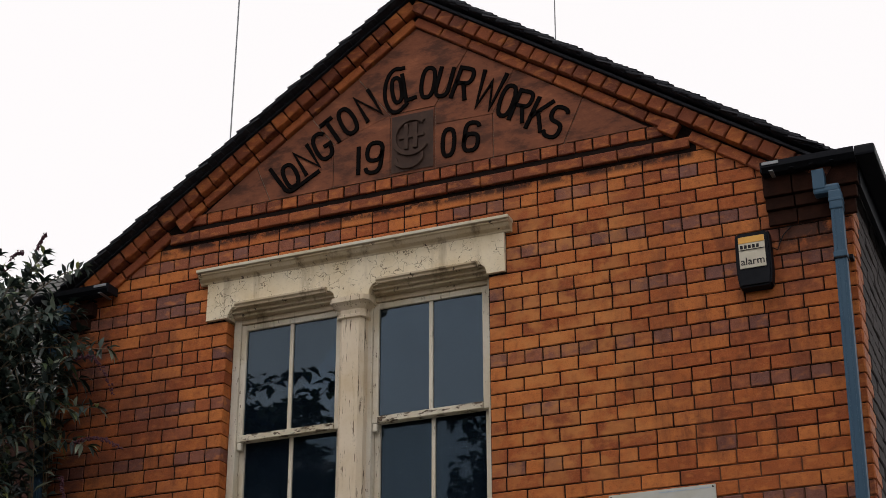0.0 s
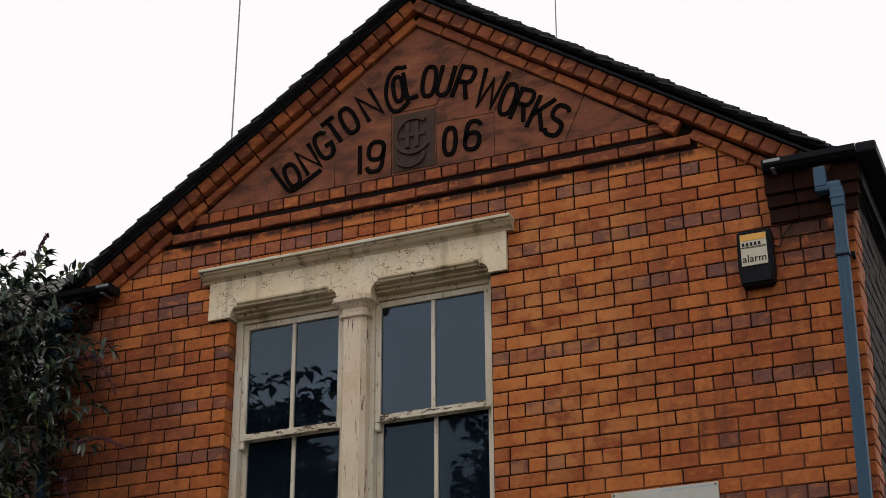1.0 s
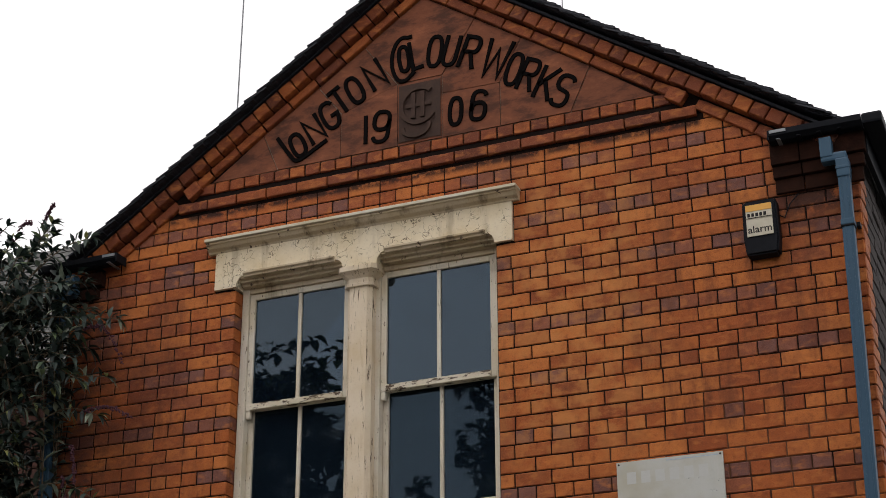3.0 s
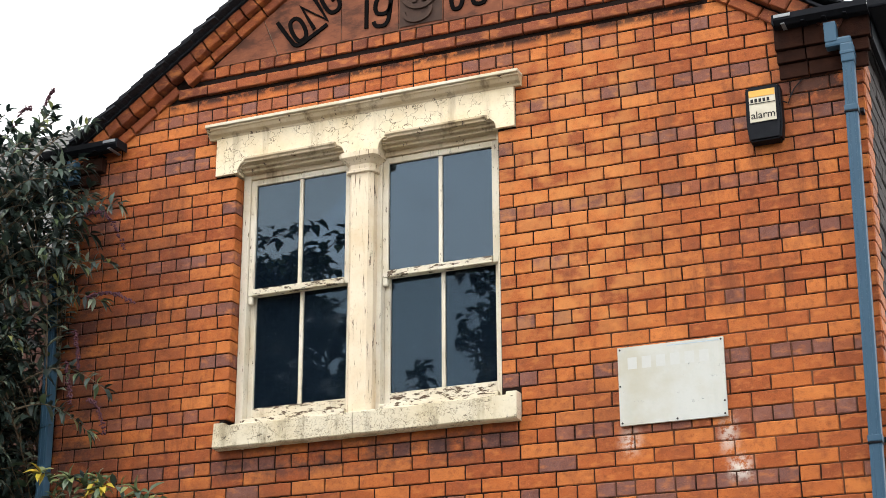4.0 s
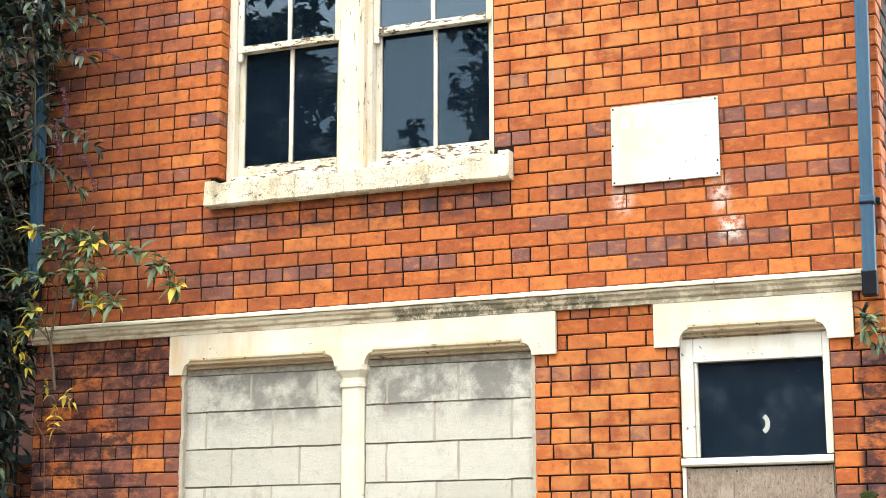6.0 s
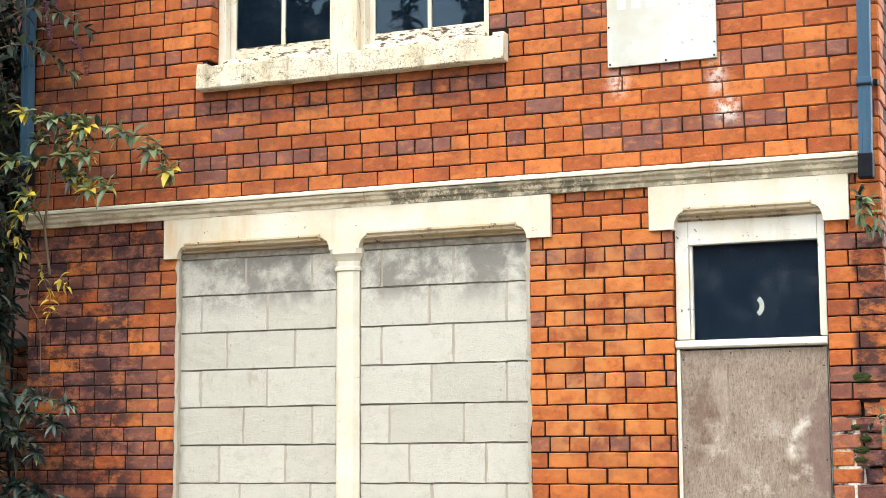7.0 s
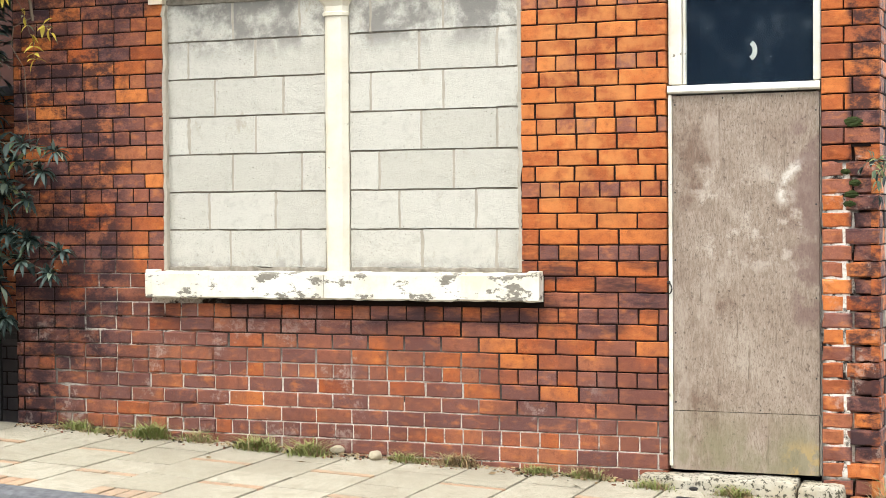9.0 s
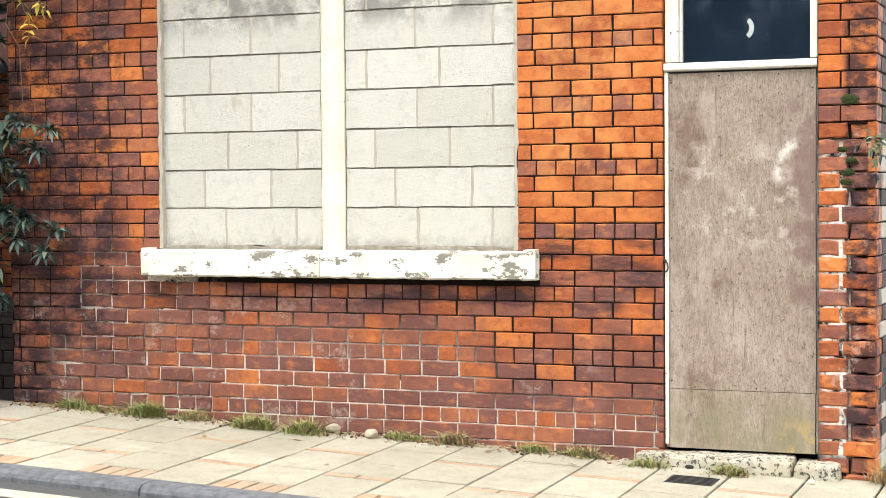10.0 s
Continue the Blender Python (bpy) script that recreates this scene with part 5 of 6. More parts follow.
# ---- fittings on the wall ----
def alarm_box():
    thing = empty("alarm_box", "black burglar alarm box with orange and white cover", "alarm")
    x0, x1, z0, z1 = 3.530, 3.742, 5.375, 5.722
    case = bmesh.new()
    add_prism(case, [(x0 + 0.012, z0), (x1 - 0.012, z0), (x1, z0 + 0.10), (x1 - 0.004, z1 - 0.01), (x1 - 0.012, z1), (x0 + 0.012, z1), (x0 + 0.004, z1 - 0.01), (x0, z0 + 0.10)], -0.085, 0.0)
    bmesh.ops.bevel(case, geom=[e for e in case.edges if min(v.co.y for v in e.verts) < -0.08], offset=0.012, segments=2, affect="EDGES")
    part("case", case, M_BLACK, thing)
    a, b = x0 + 0.026, x1 - 0.030
    part("cover", box(a, b, -0.092, -0.0855, z0 + 0.115, z1 - 0.030, 0.002), M_ALARM_W, thing)
    part("orange_band", box(a + 0.001, b - 0.001, -0.0945, -0.0925, z1 - 0.072, z1 - 0.031, 0.0005), M_ALARM_O, thing)
    # a brand line as plain bars, and the word below it
    z = z1 - 0.112
    part("name_panel", box(a + 0.002, b - 0.002, -0.0940, -0.0925, z - 0.006, z + 0.036, 0.0005), M_ALARM_W, thing)
    for k in range(5):
        part("name_bar", box(a + 0.010 + 0.024 * k, a + 0.026 + 0.024 * k, -0.0955, -0.0943, z + 0.004, z + 0.026), M_INK, thing)
    part("name_bar", box(a + 0.002, b - 0.002, -0.0955, -0.0943, z - 0.006, z - 0.002), M_INK, thing)
    me = glyph("alarm", 0.0012, 0.008)
    for v in me.vertices:
        v.co = Vector((a + 0.008 + v.co.x * (b - a - 0.016), -0.0925 - v.co.z, z0 + 0.135 + v.co.y * 0.046))
    mesh_object("lettering", me, M_INK, thing)
    cable = [(x1, -0.01, z1 - 0.09), (x1 + 0.03, -0.012, z1 - 0.11), (x1 + 0.045, -0.012, z1 - 0.07), (x1 + 0.07, -0.010, z1 - 0.02), (x1 + 0.12, -0.008, z1 + 0.03)]
    part("cable", add_tube(bmesh.new(), cable, 0.004, 6), M_BLACK, thing)


alarm_box()


def wall_sign():
    thing = empty("wall_sign", "bleached blank white metal sign screwed to the brickwork", "sign")
    x0, x1, z0, z1 = 2.668, 3.298, 3.772, 4.238
    part("board", box(x0, x1, -0.020, -0.004, z0, z1, 0.002), M_SIGN, thing)
    part("blue_edge", box(x0 + 0.30, x1 - 0.025, -0.0212, -0.0202, z1 - 0.020, z1 - 0.014), M_BLUE_EDGE, thing)
    for k in range(6):
        part("faded_bar", box(x0 + 0.06 + 0.085 * k, x0 + 0.115 + 0.085 * k, -0.0206, -0.0202, z1 - 0.135, z1 - 0.065), M_GHOST, thing)
    for x, z in ((x0 + 0.015, z1 - 0.015), (x1 - 0.015, z1 - 0.015), (x0 + 0.015, z0 + 0.015), (x1 - 0.015, z0 + 0.015), (x0 + 0.34, z0 + 0.012), (x0 + 0.01, (z0 + z1) / 2), (x1 - 0.012, z0 + 0.09)):
        part("screw", add_tube(bmesh.new(), [(x, -0.0235, z), (x, -0.020, z)], 0.006, 8), M_IRON, thing)


wall_sign()

bracket = empty("pipe_stub", "short black pipe stub jutting from the corner", "pipe")
part("stub", add_tube(bmesh.new(), [(4.03, 0.0, 2.94), (4.05, -0.05, 2.95), (4.075, -0.09, 2.985)], 0.011, 8), M_IRON, bracket)

# ---- ground: road, kerb, pavement ----
ground = bmesh.new()
xs = [-400, -120, -40, -14, -7, -3, 0, 3, 6, 9, 14, 40, 120, 400]
ys = [-400, -120, -40, -12, -6, -3, -1.88, -1.6, 0.4, 12, 60, 400]
grid = [[ground.verts.new((x, y, pave(x, y) - 0.052 - (0.06 if y > -1.7 else 0))) for y in ys] for x in xs]
for i in range(len(xs) - 1):
    for j in range(len(ys) - 1):
        ground.faces.new((grid[i][j], grid[i + 1][j], grid[i + 1][j + 1], grid[i][j + 1]))
tagged(mesh_object("ground", ground, M_ROAD), "grey asphalt road sloping down along the street", "road", kind="structure")


def on_slope(bm, drop=0.0):
    """Lays flat-built pieces (z = 0 at the pavement) on its slope."""
    for v in bm.verts:
        v.co.z += pave(v.co.x, v.co.y) + drop
    return bm


bed = on_slope(box(-9, 9, -1.70, 0.05, -0.13, -0.014))
bmesh.ops.subdivide_edges(bed, edges=[e for e in bed.edges if abs(e.verts[0].co.x - e.verts[1].co.x) > 5], cuts=20)
pavement = tagged(mesh_object("pavement", bed, M_EARTH), "pavement of buff flags with orange brick inserts", "pavement", kind="structure")


def lay_pavement():
    wide = 0.385
    spots = []
    for k in range(-16, 17):
        x0 = 0.352 + wide * k
        x1 = x0 + wide
        if k % 2 == 0:
            rows = [(0.0, -0.545, 0), (-0.545, -0.612, 1), (-0.612, -1.085, 0), (-1.085, -1.505, 0), (-1.505, -1.695, 4)]
        else:
            rows = [(0.0, -0.36, 0), (-0.36, -0.80, 0), (-0.80, -1.12, 0), (-1.12, -1.195, 2), (-1.195, -1.695, 0)]
        for y1, y0, n in rows:
            cuts = 1 if n == 0 else n
            for c in range(cuts):
                a, b = x0 + wide * c / cuts, x0 + wide * (c + 1) / cuts
                spots.append((a + 0.007, b - 0.007, y0 + 0.005, y1 - 0.005, n > 0))
    for a, b, y0, y1, paver in spots:
        tip = rnd.uniform(-0.003, 0.003)
        bm = on_slope(box(a, b, y0, y1, -0.05, tip, 0.004))
        for v in bm.verts:
            v.co.z += (v.co.x - a) * rnd.uniform(-0.004, 0.004)
        if -3.5 < a < 5.5:
            part("paving_brick" if paver else "paving_flag", bm, M_PAVER if paver else M_FLAG, pavement)
        else:
            bm.free()


lay_pavement()
far_flags = bmesh.new()
for x0, x1 in ((-9.0, -3.55), (5.95, 9.0)):
    for k in range(int((x1 - x0) / 0.6)):
        on = box(x0 + 0.6 * k, x0 + 0.6 * k + 0.592, -1.69, -0.01, -0.05, 0.0)
        on_slope(on)
        me = bpy.data.meshes.new("flag")
        on.to_mesh(me)
        on.free()
        far_flags.from_mesh(me)
tagged(mesh_object("paving_flags", far_flags, M_FLAG, pavement), kind="stuff")

kerb = tagged(new("kerb"), "grey concrete kerb with rounded top edge", "kerb", kind="structure")
for k in range(-9, 9):
    x0 = 0.83 + 0.915 * k
    bm = add_along_x(bmesh.new(), [(-1.702, 0.0), (-1.79, -0.001), (-1.825, -0.005), (-1.846, -0.016), (-1.858, -0.034), (-1.864, -0.16), (-1.702, -0.16)], x0 + 0.004, x0 + 0.911)
    part("kerb_stone", rough_up(on_slope(bm), 0.003, 5), M_KERB, kerb)
line = box(-9, 9, -2.19, -2.05, -0.050, -0.046)
bmesh.ops.subdivide_edges(line, edges=[e for e in line.edges if abs(e.verts[0].co.x - e.verts[1].co.x) > 5], cuts=20)
tagged(mesh_object("road_marking", on_slope(line), M_LINE), "worn pale line painted along the road edge", "road marking", kind="structure")

cover = empty("drain_cover", "small black iron drain cover set in the pavement", "drain cover")
bm = on_slope(box(3.155, 3.405, -0.545, -0.345, -0.02, 0.006, 0.004))
part("frame", bm, M_IRON, cover)
for k in range(6):
    part("rib", on_slope(box(3.17, 3.39, -0.532 + 0.030 * k, -0.518 + 0.030 * k, 0.0065, 0.010)), M_IRON, cover)


def pebble(x, y, size, flat, material, name, label):
    bm = bmesh.new()
    bmesh.ops.create_icosphere(bm, subdivisions=3, radius=1)
    for v in bm.verts:
        n = 1 + 0.18 * noise.noise(v.co * 1.6 + Vector((x * 7, y * 5, 0)))
        v.co = Vector((v.co.x * size * n, v.co.y * size * 0.8 * n, v.co.z * size * flat * n))
    ob = mesh_object(name, bm, material, at=pose(x, y, pave(x, y) + size * flat * 0.75, 0, 0, x * 60))
    tagged(ob, label, "stone", "stones by the wall")


pebble(1.30, -0.10, 0.046, 0.66, M_STONE, "stone", "smooth buff stone lying by the wall")
pebble(1.02, -0.02, 0.045, 0.6, M_STONE, "stone", "broken buff stone half hidden in grass")
pebble(3.86, -0.24, 0.020, 0.8, M_ALARM_W, "stone", "small white pebble by the doorstep")
pebble(0.02, -0.08, 0.022, 0.6, M_STONE, "stone", "small chip of stone in the weeds")
pebble(3.19, -0.13, 0.024, 0.5, M_IRON, "stone", "small dark pebble on the doorstep edge")
for x, y in ((0.98, -0.42), (2.07, -0.22), (1.42, -0.95), (2.2, -0.16), (0.45, -0.55), (3.5, -0.22), (2.6, -0.35)):
    bm = bmesh.new()
    w = 0.028
    pts = [(-w, 0, 0.004), (0, -w * 0.5, 0.0), (w, 0, 0.008), (0, w * 0.5, 0.012)]
    bm.faces.new([bm.verts.new(p) for p in pts])
    bmesh.ops.solidify(bm, geom=bm.faces[:], thickness=0.002)
    tagged(mesh_object("dead_leaf", bm, M_STRAW, at=pose(x, y, pave(x, y) + 0.004, 0, 0, x * 200)), "curled brown dead leaf on the paving", "leaf", "fallen leaves")


# ---- grit, crumbled mortar and leaf litter swept against the wall ----
def litter():
    rl = random.Random(77)
    v, f, m = [], [], []
    for k in range(1700):
        x = rl.uniform(-1.25, 2.85)
        if noise.noise(Vector((x * 2.3, 4.1, 0))) + rl.uniform(-0.35, 0.35) < -0.1:
            continue
        y = -0.012 - abs(rl.gauss(0, 0.075))
        size = rl.uniform(0.003, 0.009) * (2.0 if rl.random() < 0.10 else 1.0)
        a, z, s = rl.uniform(0, 6.3), pave(x, y), len(v)
        for q in range(4):
            d = size * rl.uniform(0.6, 1.5)
            px, py = x + d * math.cos(a + q * 1.57), min(y + d * 0.6 * math.sin(a + q * 1.57), -0.003)
            v += [(px, py, z - 0.003), (px + rl.uniform(-0.001, 0.001), py, z + 0.003 + size * rl.uniform(0.2, 0.9))]
        for q in range(4):
            p, o = s + 2 * q, s + 2 * ((q + 1) % 4)
            f.append((p, o, o + 1, p + 1))
        f.append((s + 1, s + 3, s + 5, s + 7))
        m += [rl.choice((0, 1, 2, 2, 3, 3))] * 5
    me = bpy.data.meshes.new("litter")
    me.from_pydata(v, [], f)
    for mat in (M_STRAW, M_STONE, M_EARTH, M_LITTER):
        me.materials.append(mat)
    me.polygons.foreach_set("material_index", m)
    me.update()
    tagged(mesh_object("litter", me, None), "grit, crumbled brick and dead leaves along the wall", "litter", kind="stuff")


litter()


# ---- weeds at the foot of the wall ----
def tuft(x, y, wide, high, blades, straw, label):
    r = random.Random(int(x * 1000) + 5)
    v, f, m = [], [], []
    for _ in range(blades):
        px, py = x + r.gauss(0, wide * 0.55), min(-0.004, y - abs(r.gauss(0, 0.045)) + 0.02)
        h = high * 1.25 * r.uniform(0.15, 1.0) ** 1.4 * math.exp(-((px - x) / wide) ** 2 * 0.6)
        a = r.uniform(0, math.tau)
        lean = r.uniform(0.3, 1.5) * h
        dx, dy = math.cos(a) * lean, math.sin(a) * lean - 0.01
        wd = r.uniform(0.0015, 0.004)
        z = pave(px, py) - 0.005
        s = len(v)
        sx, sy = -math.sin(a) * wd, math.cos(a) * wd
        for k, t in ((1.0, 0.0), (0.8, 0.55), (0.1, 1.0)):
            bx, by, bz = px + dx * t * t, min(-0.003, py + dy * t * t), z + h * t * (1 - 0.35 * t)
            v += [(bx - sx * k, by - sy * k, bz), (bx + sx * k, by + sy * k, bz)]
        f += [(s, s + 1, s + 3, s + 2), (s + 2, s + 3, s + 5, s + 4)]
        m += [1 if r.random() < straw else 0] * 2
    me = bpy.data.meshes.new("grass_tuft")
    me.from_pydata(v, [], f)
    for mat in (M_GRASS, M_STRAW):
        me.materials.append(mat)
    me.polygons.foreach_set("material_index", m)
    tagged(mesh_object("grass_tuft", me, None), label, "grass", "weeds along the wall", "stuff")


GREEN, DRY = "tuft of green grass at the wall's foot", "straggling dry weeds at the wall's foot"
tuft(-0.78, -0.03, 0.14, 0.10, 420, 0.25, GREEN)
tuft(-0.55, -0.06, 0.16, 0.07, 300, 0.6, DRY)
tuft(-0.22, -0.07, 0.12, 0.14, 800, 0.1, GREEN)
tuft(0.10, -0.06, 0.12, 0.11, 350, 0.55, DRY)
tuft(0.55, -0.12, 0.14, 0.12, 700, 0.2, GREEN)
tuft(0.90, -0.13, 0.11, 0.13, 560, 0.35, GREEN)
tuft(1.50, -0.05, 0.14, 0.09, 380, 0.3, GREEN)
tuft(1.80, -0.04, 0.14, 0.12, 420, 0.9, DRY)
tuft(2.28, -0.06, 0.10, 0.08, 420, 0.2, GREEN)
tuft(2.58, -0.06, 0.14, 0.10, 420, 0.45, GREEN)
tuft(2.98, -0.17, 0.12, 0.08, 320, 0.35, GREEN)
tuft(3.42, -0.17, 0.11, 0.09, 420, 0.4, GREEN)
tuft(4.24, -0.02, 0.10, 0.22, 260, 0.85, DRY)


def leaf_litter():
    """Curled flakes of dead leaf and bark, lying flat or tilted."""
    r = random.Random(3)
    v, f = [], []
    for k in range(1100):
        x, y = r.uniform(-1.2, 3.0), -abs(r.gauss(0.02, 0.065)) - 0.012
        if noise.noise(Vector((x * 1.9, 2.0, 0))) + r.uniform(-0.3, 0.3) < -0.12:
            continue
        size, a, n = r.uniform(0.005, 0.020), r.uniform(0, math.tau), len(v)
        for q in range(5):
            d = size * r.uniform(0.5, 1.3)
            px, py = x + d * math.cos(a + q * 1.257), min(-0.004, y + 0.6 * d * math.sin(a + q * 1.257))
            v.append((px, py, pave(px, py) + 0.004 + r.uniform(0.0, 0.7) * size))
        f.append(tuple(range(n, n + 5)))
    me = bpy.data.meshes.new("leaf_litter")
    me.from_pydata(v, [], f)
    tagged(mesh_object("leaf_litter", me, M_STRAW), "brown leaf litter and grit along the wall", "litter", kind="stuff")


leaf_litter()

for x, z, s in ((4.02, 1.98, 0.05), (4.01, 1.60, 0.035), (4.03, 1.66, 0.03), (4.0, 1.55, 0.03), (3.98, 1.72, 0.025)):
    bm = bmesh.new()
    bmesh.ops.create_icosphere(bm, subdivisions=3, radius=1)
    for v in bm.verts:
        n = 1 + 0.5 * noise.noise(v.co * 2.5 + Vector((z * 9, 0, 0)))
        v.co = Vector((v.co.x * s * n, v.co.y * 0.012 * n, v.co.z * s * 0.55 * n))
    tagged(mesh_object("moss_patch", bm, M_MOSS, at=pose(x, -0.002, z)), "dark green moss growing in the brick joints", "moss", "moss on the corner pier")


# ---- the climbing shrub ----
class Foliage:
    """Leaves gathered in one mesh."""

    def __init__(self):
        self.v, self.f, self.m = [], [], []

    def leaf(self, base, way, up, long, wide, slot, droop):
        way = way.normalized()
        side = way.cross(up)
        if side.length < 1e-3:
            side = Vector((1, 0, 0))
        side.normalize()
        top = side.cross(way)
        s = len(self.v)
        spine = [(0.0, 0.06), (0.28, 0.92), (0.62, 0.80), (1.0, 0.02)]
        for t, w in spine:
            c = base + way * (long * t) + Vector((0, 0, -droop * long * t * t)) + top * (0.06 * long * math.sin(t * 3))
            h = side * (wide * 0.5 * w)
            fold = top * (wide * 0.22 * w)
            self.v += [tuple(c - h + fold), tuple(c), tuple(c + h + fold)]
        for k in range(3):
            a = s + 3 * k
            self.f += [(a, a + 1, a + 4, a + 3), (a + 1, a + 2, a + 5, a + 4)]
            self.m += [slot, slot]

    def make(self, name, mats, parent, label=""):
        me = bpy.data.meshes.new(name)
        me.from_pydata(self.v, [], self.f)
        for m in mats:
            me.materials.append(m)
        me.polygons.foreach_set("material_index", self.m)
        for p in me.polygons:
            p.use_smooth = True
        return mesh_object(name, me, None, parent, label)


def arching(p0, p1, lift, n=9):
    """Points on a stem that rises and then bows over."""
    p0, p1 = Vector(p0), Vector(p1)
    return [p0.lerp(p1, t) + Vector((0, 0, lift * math.sin(math.pi * t))) for t in (i / n for i in range(n + 1))]


def dress(fol, stem, r, pairs, long, slots, start=0.15, wide=0.40):
    """Opposite pairs of lance leaves along a stem."""
    n = len(stem) - 1
    for k in range(pairs):
        t = start + (1 - start) * (k + r.random() * 0.4) / pairs
        i = min(int(t * n), n - 1)
        p = stem[i].lerp(stem[i + 1], t * n - i)
        d = (stem[i + 1] - stem[i]).normalized()
        out = d.cross(Vector((r.gauss(0, 1), r.gauss(0, 1), r.gauss(0, 1)))).normalized()
        size = long * (1.0 - 0.45 * t) * r.uniform(0.75, 1.15)
        for s in (-1, 1):
            way = out * s * 0.9 + d * 0.38 + Vector((r.gauss(0, 0.3), -0.1, r.gauss(-0.05, 0.3)))
            fol.leaf(p, way, Vector((r.gauss(0, 0.3), -0.5, 1)), size, size * wide * r.uniform(0.85, 1.15), r.choice(slots), r.uniform(0.0, 0.22))
    d = (stem[-1] - stem[-2]).normalized()
    for _ in range(3):
        fol.leaf(stem[-1], d + Vector((r.gauss(0, 0.4), r.gauss(0, 0.4), r.gauss(0, 0.4))), Vector((0, 0, 1)), long * 0.7, long * wide * 0.6, r.choice(slots), 0.3)


def buddleia():
    plant = empty("butterfly_bush", "tall grey-green butterfly bush climbing beside the wall", "shrub", at=(0, 0, 0))
    r = random.Random(21)
    wood, fol = bmesh.new(), Foliage()
    trunks = []
    for k, (x, y, lean, top) in enumerate(((-1.75, -0.15, 0.15, 6.0), (-1.95, 0.1, -0.1, 6.2), (-2.25, -0.2, -0.1, 5.6), (-1.55, 0.15, 0.2, 5.2), (-2.6, 0.0, -0.25, 5.7))):
        pts = [Vector((x + lean * t + 0.08 * math.sin(5 * t + k), y - 0.15 * t + 0.05 * math.cos(4 * t + k), pave(x, 0) - 0.05 + (top - 0.3) * t)) for t in (i / 12 for i in range(13))]
        add_tube(wood, pts, 0.035, 7, 0.3)
        trunks.append(pts)
    # reach to the right of the outermost twigs, by height
    reach = [(0.9, -1.45), (1.3, -1.15), (1.65, -1.30), (1.95, -1.10), (2.4, -1.42), (3.0, -1.32), (3.4, -1.34), (4.25, -1.36), (4.8, -1.32), (5.0, -1.05), (5.3, -0.85), (5.6, -0.86), (5.9, -1.0), (6.2, -1.25), (6.6, -1.6)]

    def limit(z):
        for (a, p), (b, q) in zip(reach, reach[1:]):
            if a <= z <= b:
                return p + (q - p) * (z - a) / (b - a)
        return -1.5

    for k in range(980):
        trunk = r.choice(trunks)
        z = r.uniform(0.9, 6.3) if r.random() > 0.38 else r.uniform(2.3, 4.9)
        t = min(z / 6.2, 0.98)
        i = int(t * 12)
        p0 = trunk[min(i, 12)]
        edge = limit(z)
        x1 = edge - abs(r.gauss(0, 0.55))
        y1 = r.uniform(-0.75, 0.25) if x1 < -1.35 else r.uniform(-0.55, -0.12)
        p1 = Vector((x1, y1, z + r.uniform(-0.25, 0.12)))
        if (p1 - p0).length > 1.2:
            p0 = p1 + (p0 - p1).normalized() * 0.9
        stem = arching(p0, p1, 0.12 + 0.1 * r.random())
        add_tube(wood, stem, 0.006, 4, 0.4)
        dress(fol, stem, r, r.randint(6, 9), r.uniform(0.13, 0.20), (0,) * 24 + (1,), 0.2)
    # sprays that reach out across the front
    sprays = [((-1.3, -0.3, 5.3), (-0.66, -0.32, 5.55), 0.12), ((-1.35, -0.3, 5.0), (-0.72, -0.3, 5.15), 0.10), ((-1.35, -0.3, 4.8), (-0.78, -0.28, 4.90), 0.12),
              ((-1.35, -0.3, 4.4), (-0.72, -0.25, 4.30), 0.12), ((-1.35, -0.35, 4.2), (-0.80, -0.3, 4.02), 0.10), ((-1.4, -0.3, 5.7), (-0.95, -0.3, 5.86), 0.08),
              ((-1.5, -0.3, 6.0), (-1.28, -0.3, 6.36), 0.05), ((-1.75, -0.3, 6.0), (-1.58, -0.3, 6.30), 0.06), ((-1.6, -0.3, 5.9), (-1.42, -0.25, 6.26), 0.05), ((-1.4, -0.3, 6.0), (-0.98, -0.25, 6.22), 0.06),
              ((-1.55, -0.2, 1.95), (-0.80, -0.22, 1.92), 0.05), ((-1.5, -0.2, 1.85), (-0.90, -0.22, 1.80), 0.06), ((-1.5, -0.2, 1.75), (-1.0, -0.25, 1.62), 0.08),
              ((-1.55, -0.2, 1.30), (-0.78, -0.2, 1.30), 0.05), ((-1.5, -0.2, 1.25), (-0.85, -0.22, 1.16), 0.06), ((-1.5, -0.2, 1.35), (-1.0, -0.22, 1.38), 0.05), ((-1.5, -0.2, 0.95), (-1.2, -0.2, 0.88), 0.03)]
    for a, b, lift in sprays:
        stem = arching(a, b, lift)
        add_tube(wood, stem, 0.006, 5, 0.4)
        dress(fol, stem, r, 8, 0.15, (0,) * 9 + (1,), 0.2)
        dress(fol, stem, r, 4, 0.14, (0, 0, 0, 1), 0.55)
        if b[2] < 2.2:      # rosettes of young leaves low on the wall
            for tip in (stem[-1], stem[-4]):
                for k in range(9):
                    turn = math.tau * (k + r.random() * 0.5) / 9
                    way = Vector((math.cos(turn), -0.5, 0.8 * math.sin(turn)))
                    fol.leaf(tip, way, Vector((0, -0.6, 1)), r.uniform(0.08, 0.13), r.uniform(0.026, 0.036), r.choice((0, 0, 3)), r.uniform(0.0, 0.25))
    # the lower, turning branch above the string course
    base = [Vector(p) for p in ((-1.02, -0.14, 2.75), (-1.04, -0.18, 3.05), (-0.98, -0.22, 3.35), (-0.90, -0.28, 3.62))]
    add_tube(wood, base, 0.010, 6, 0.6)
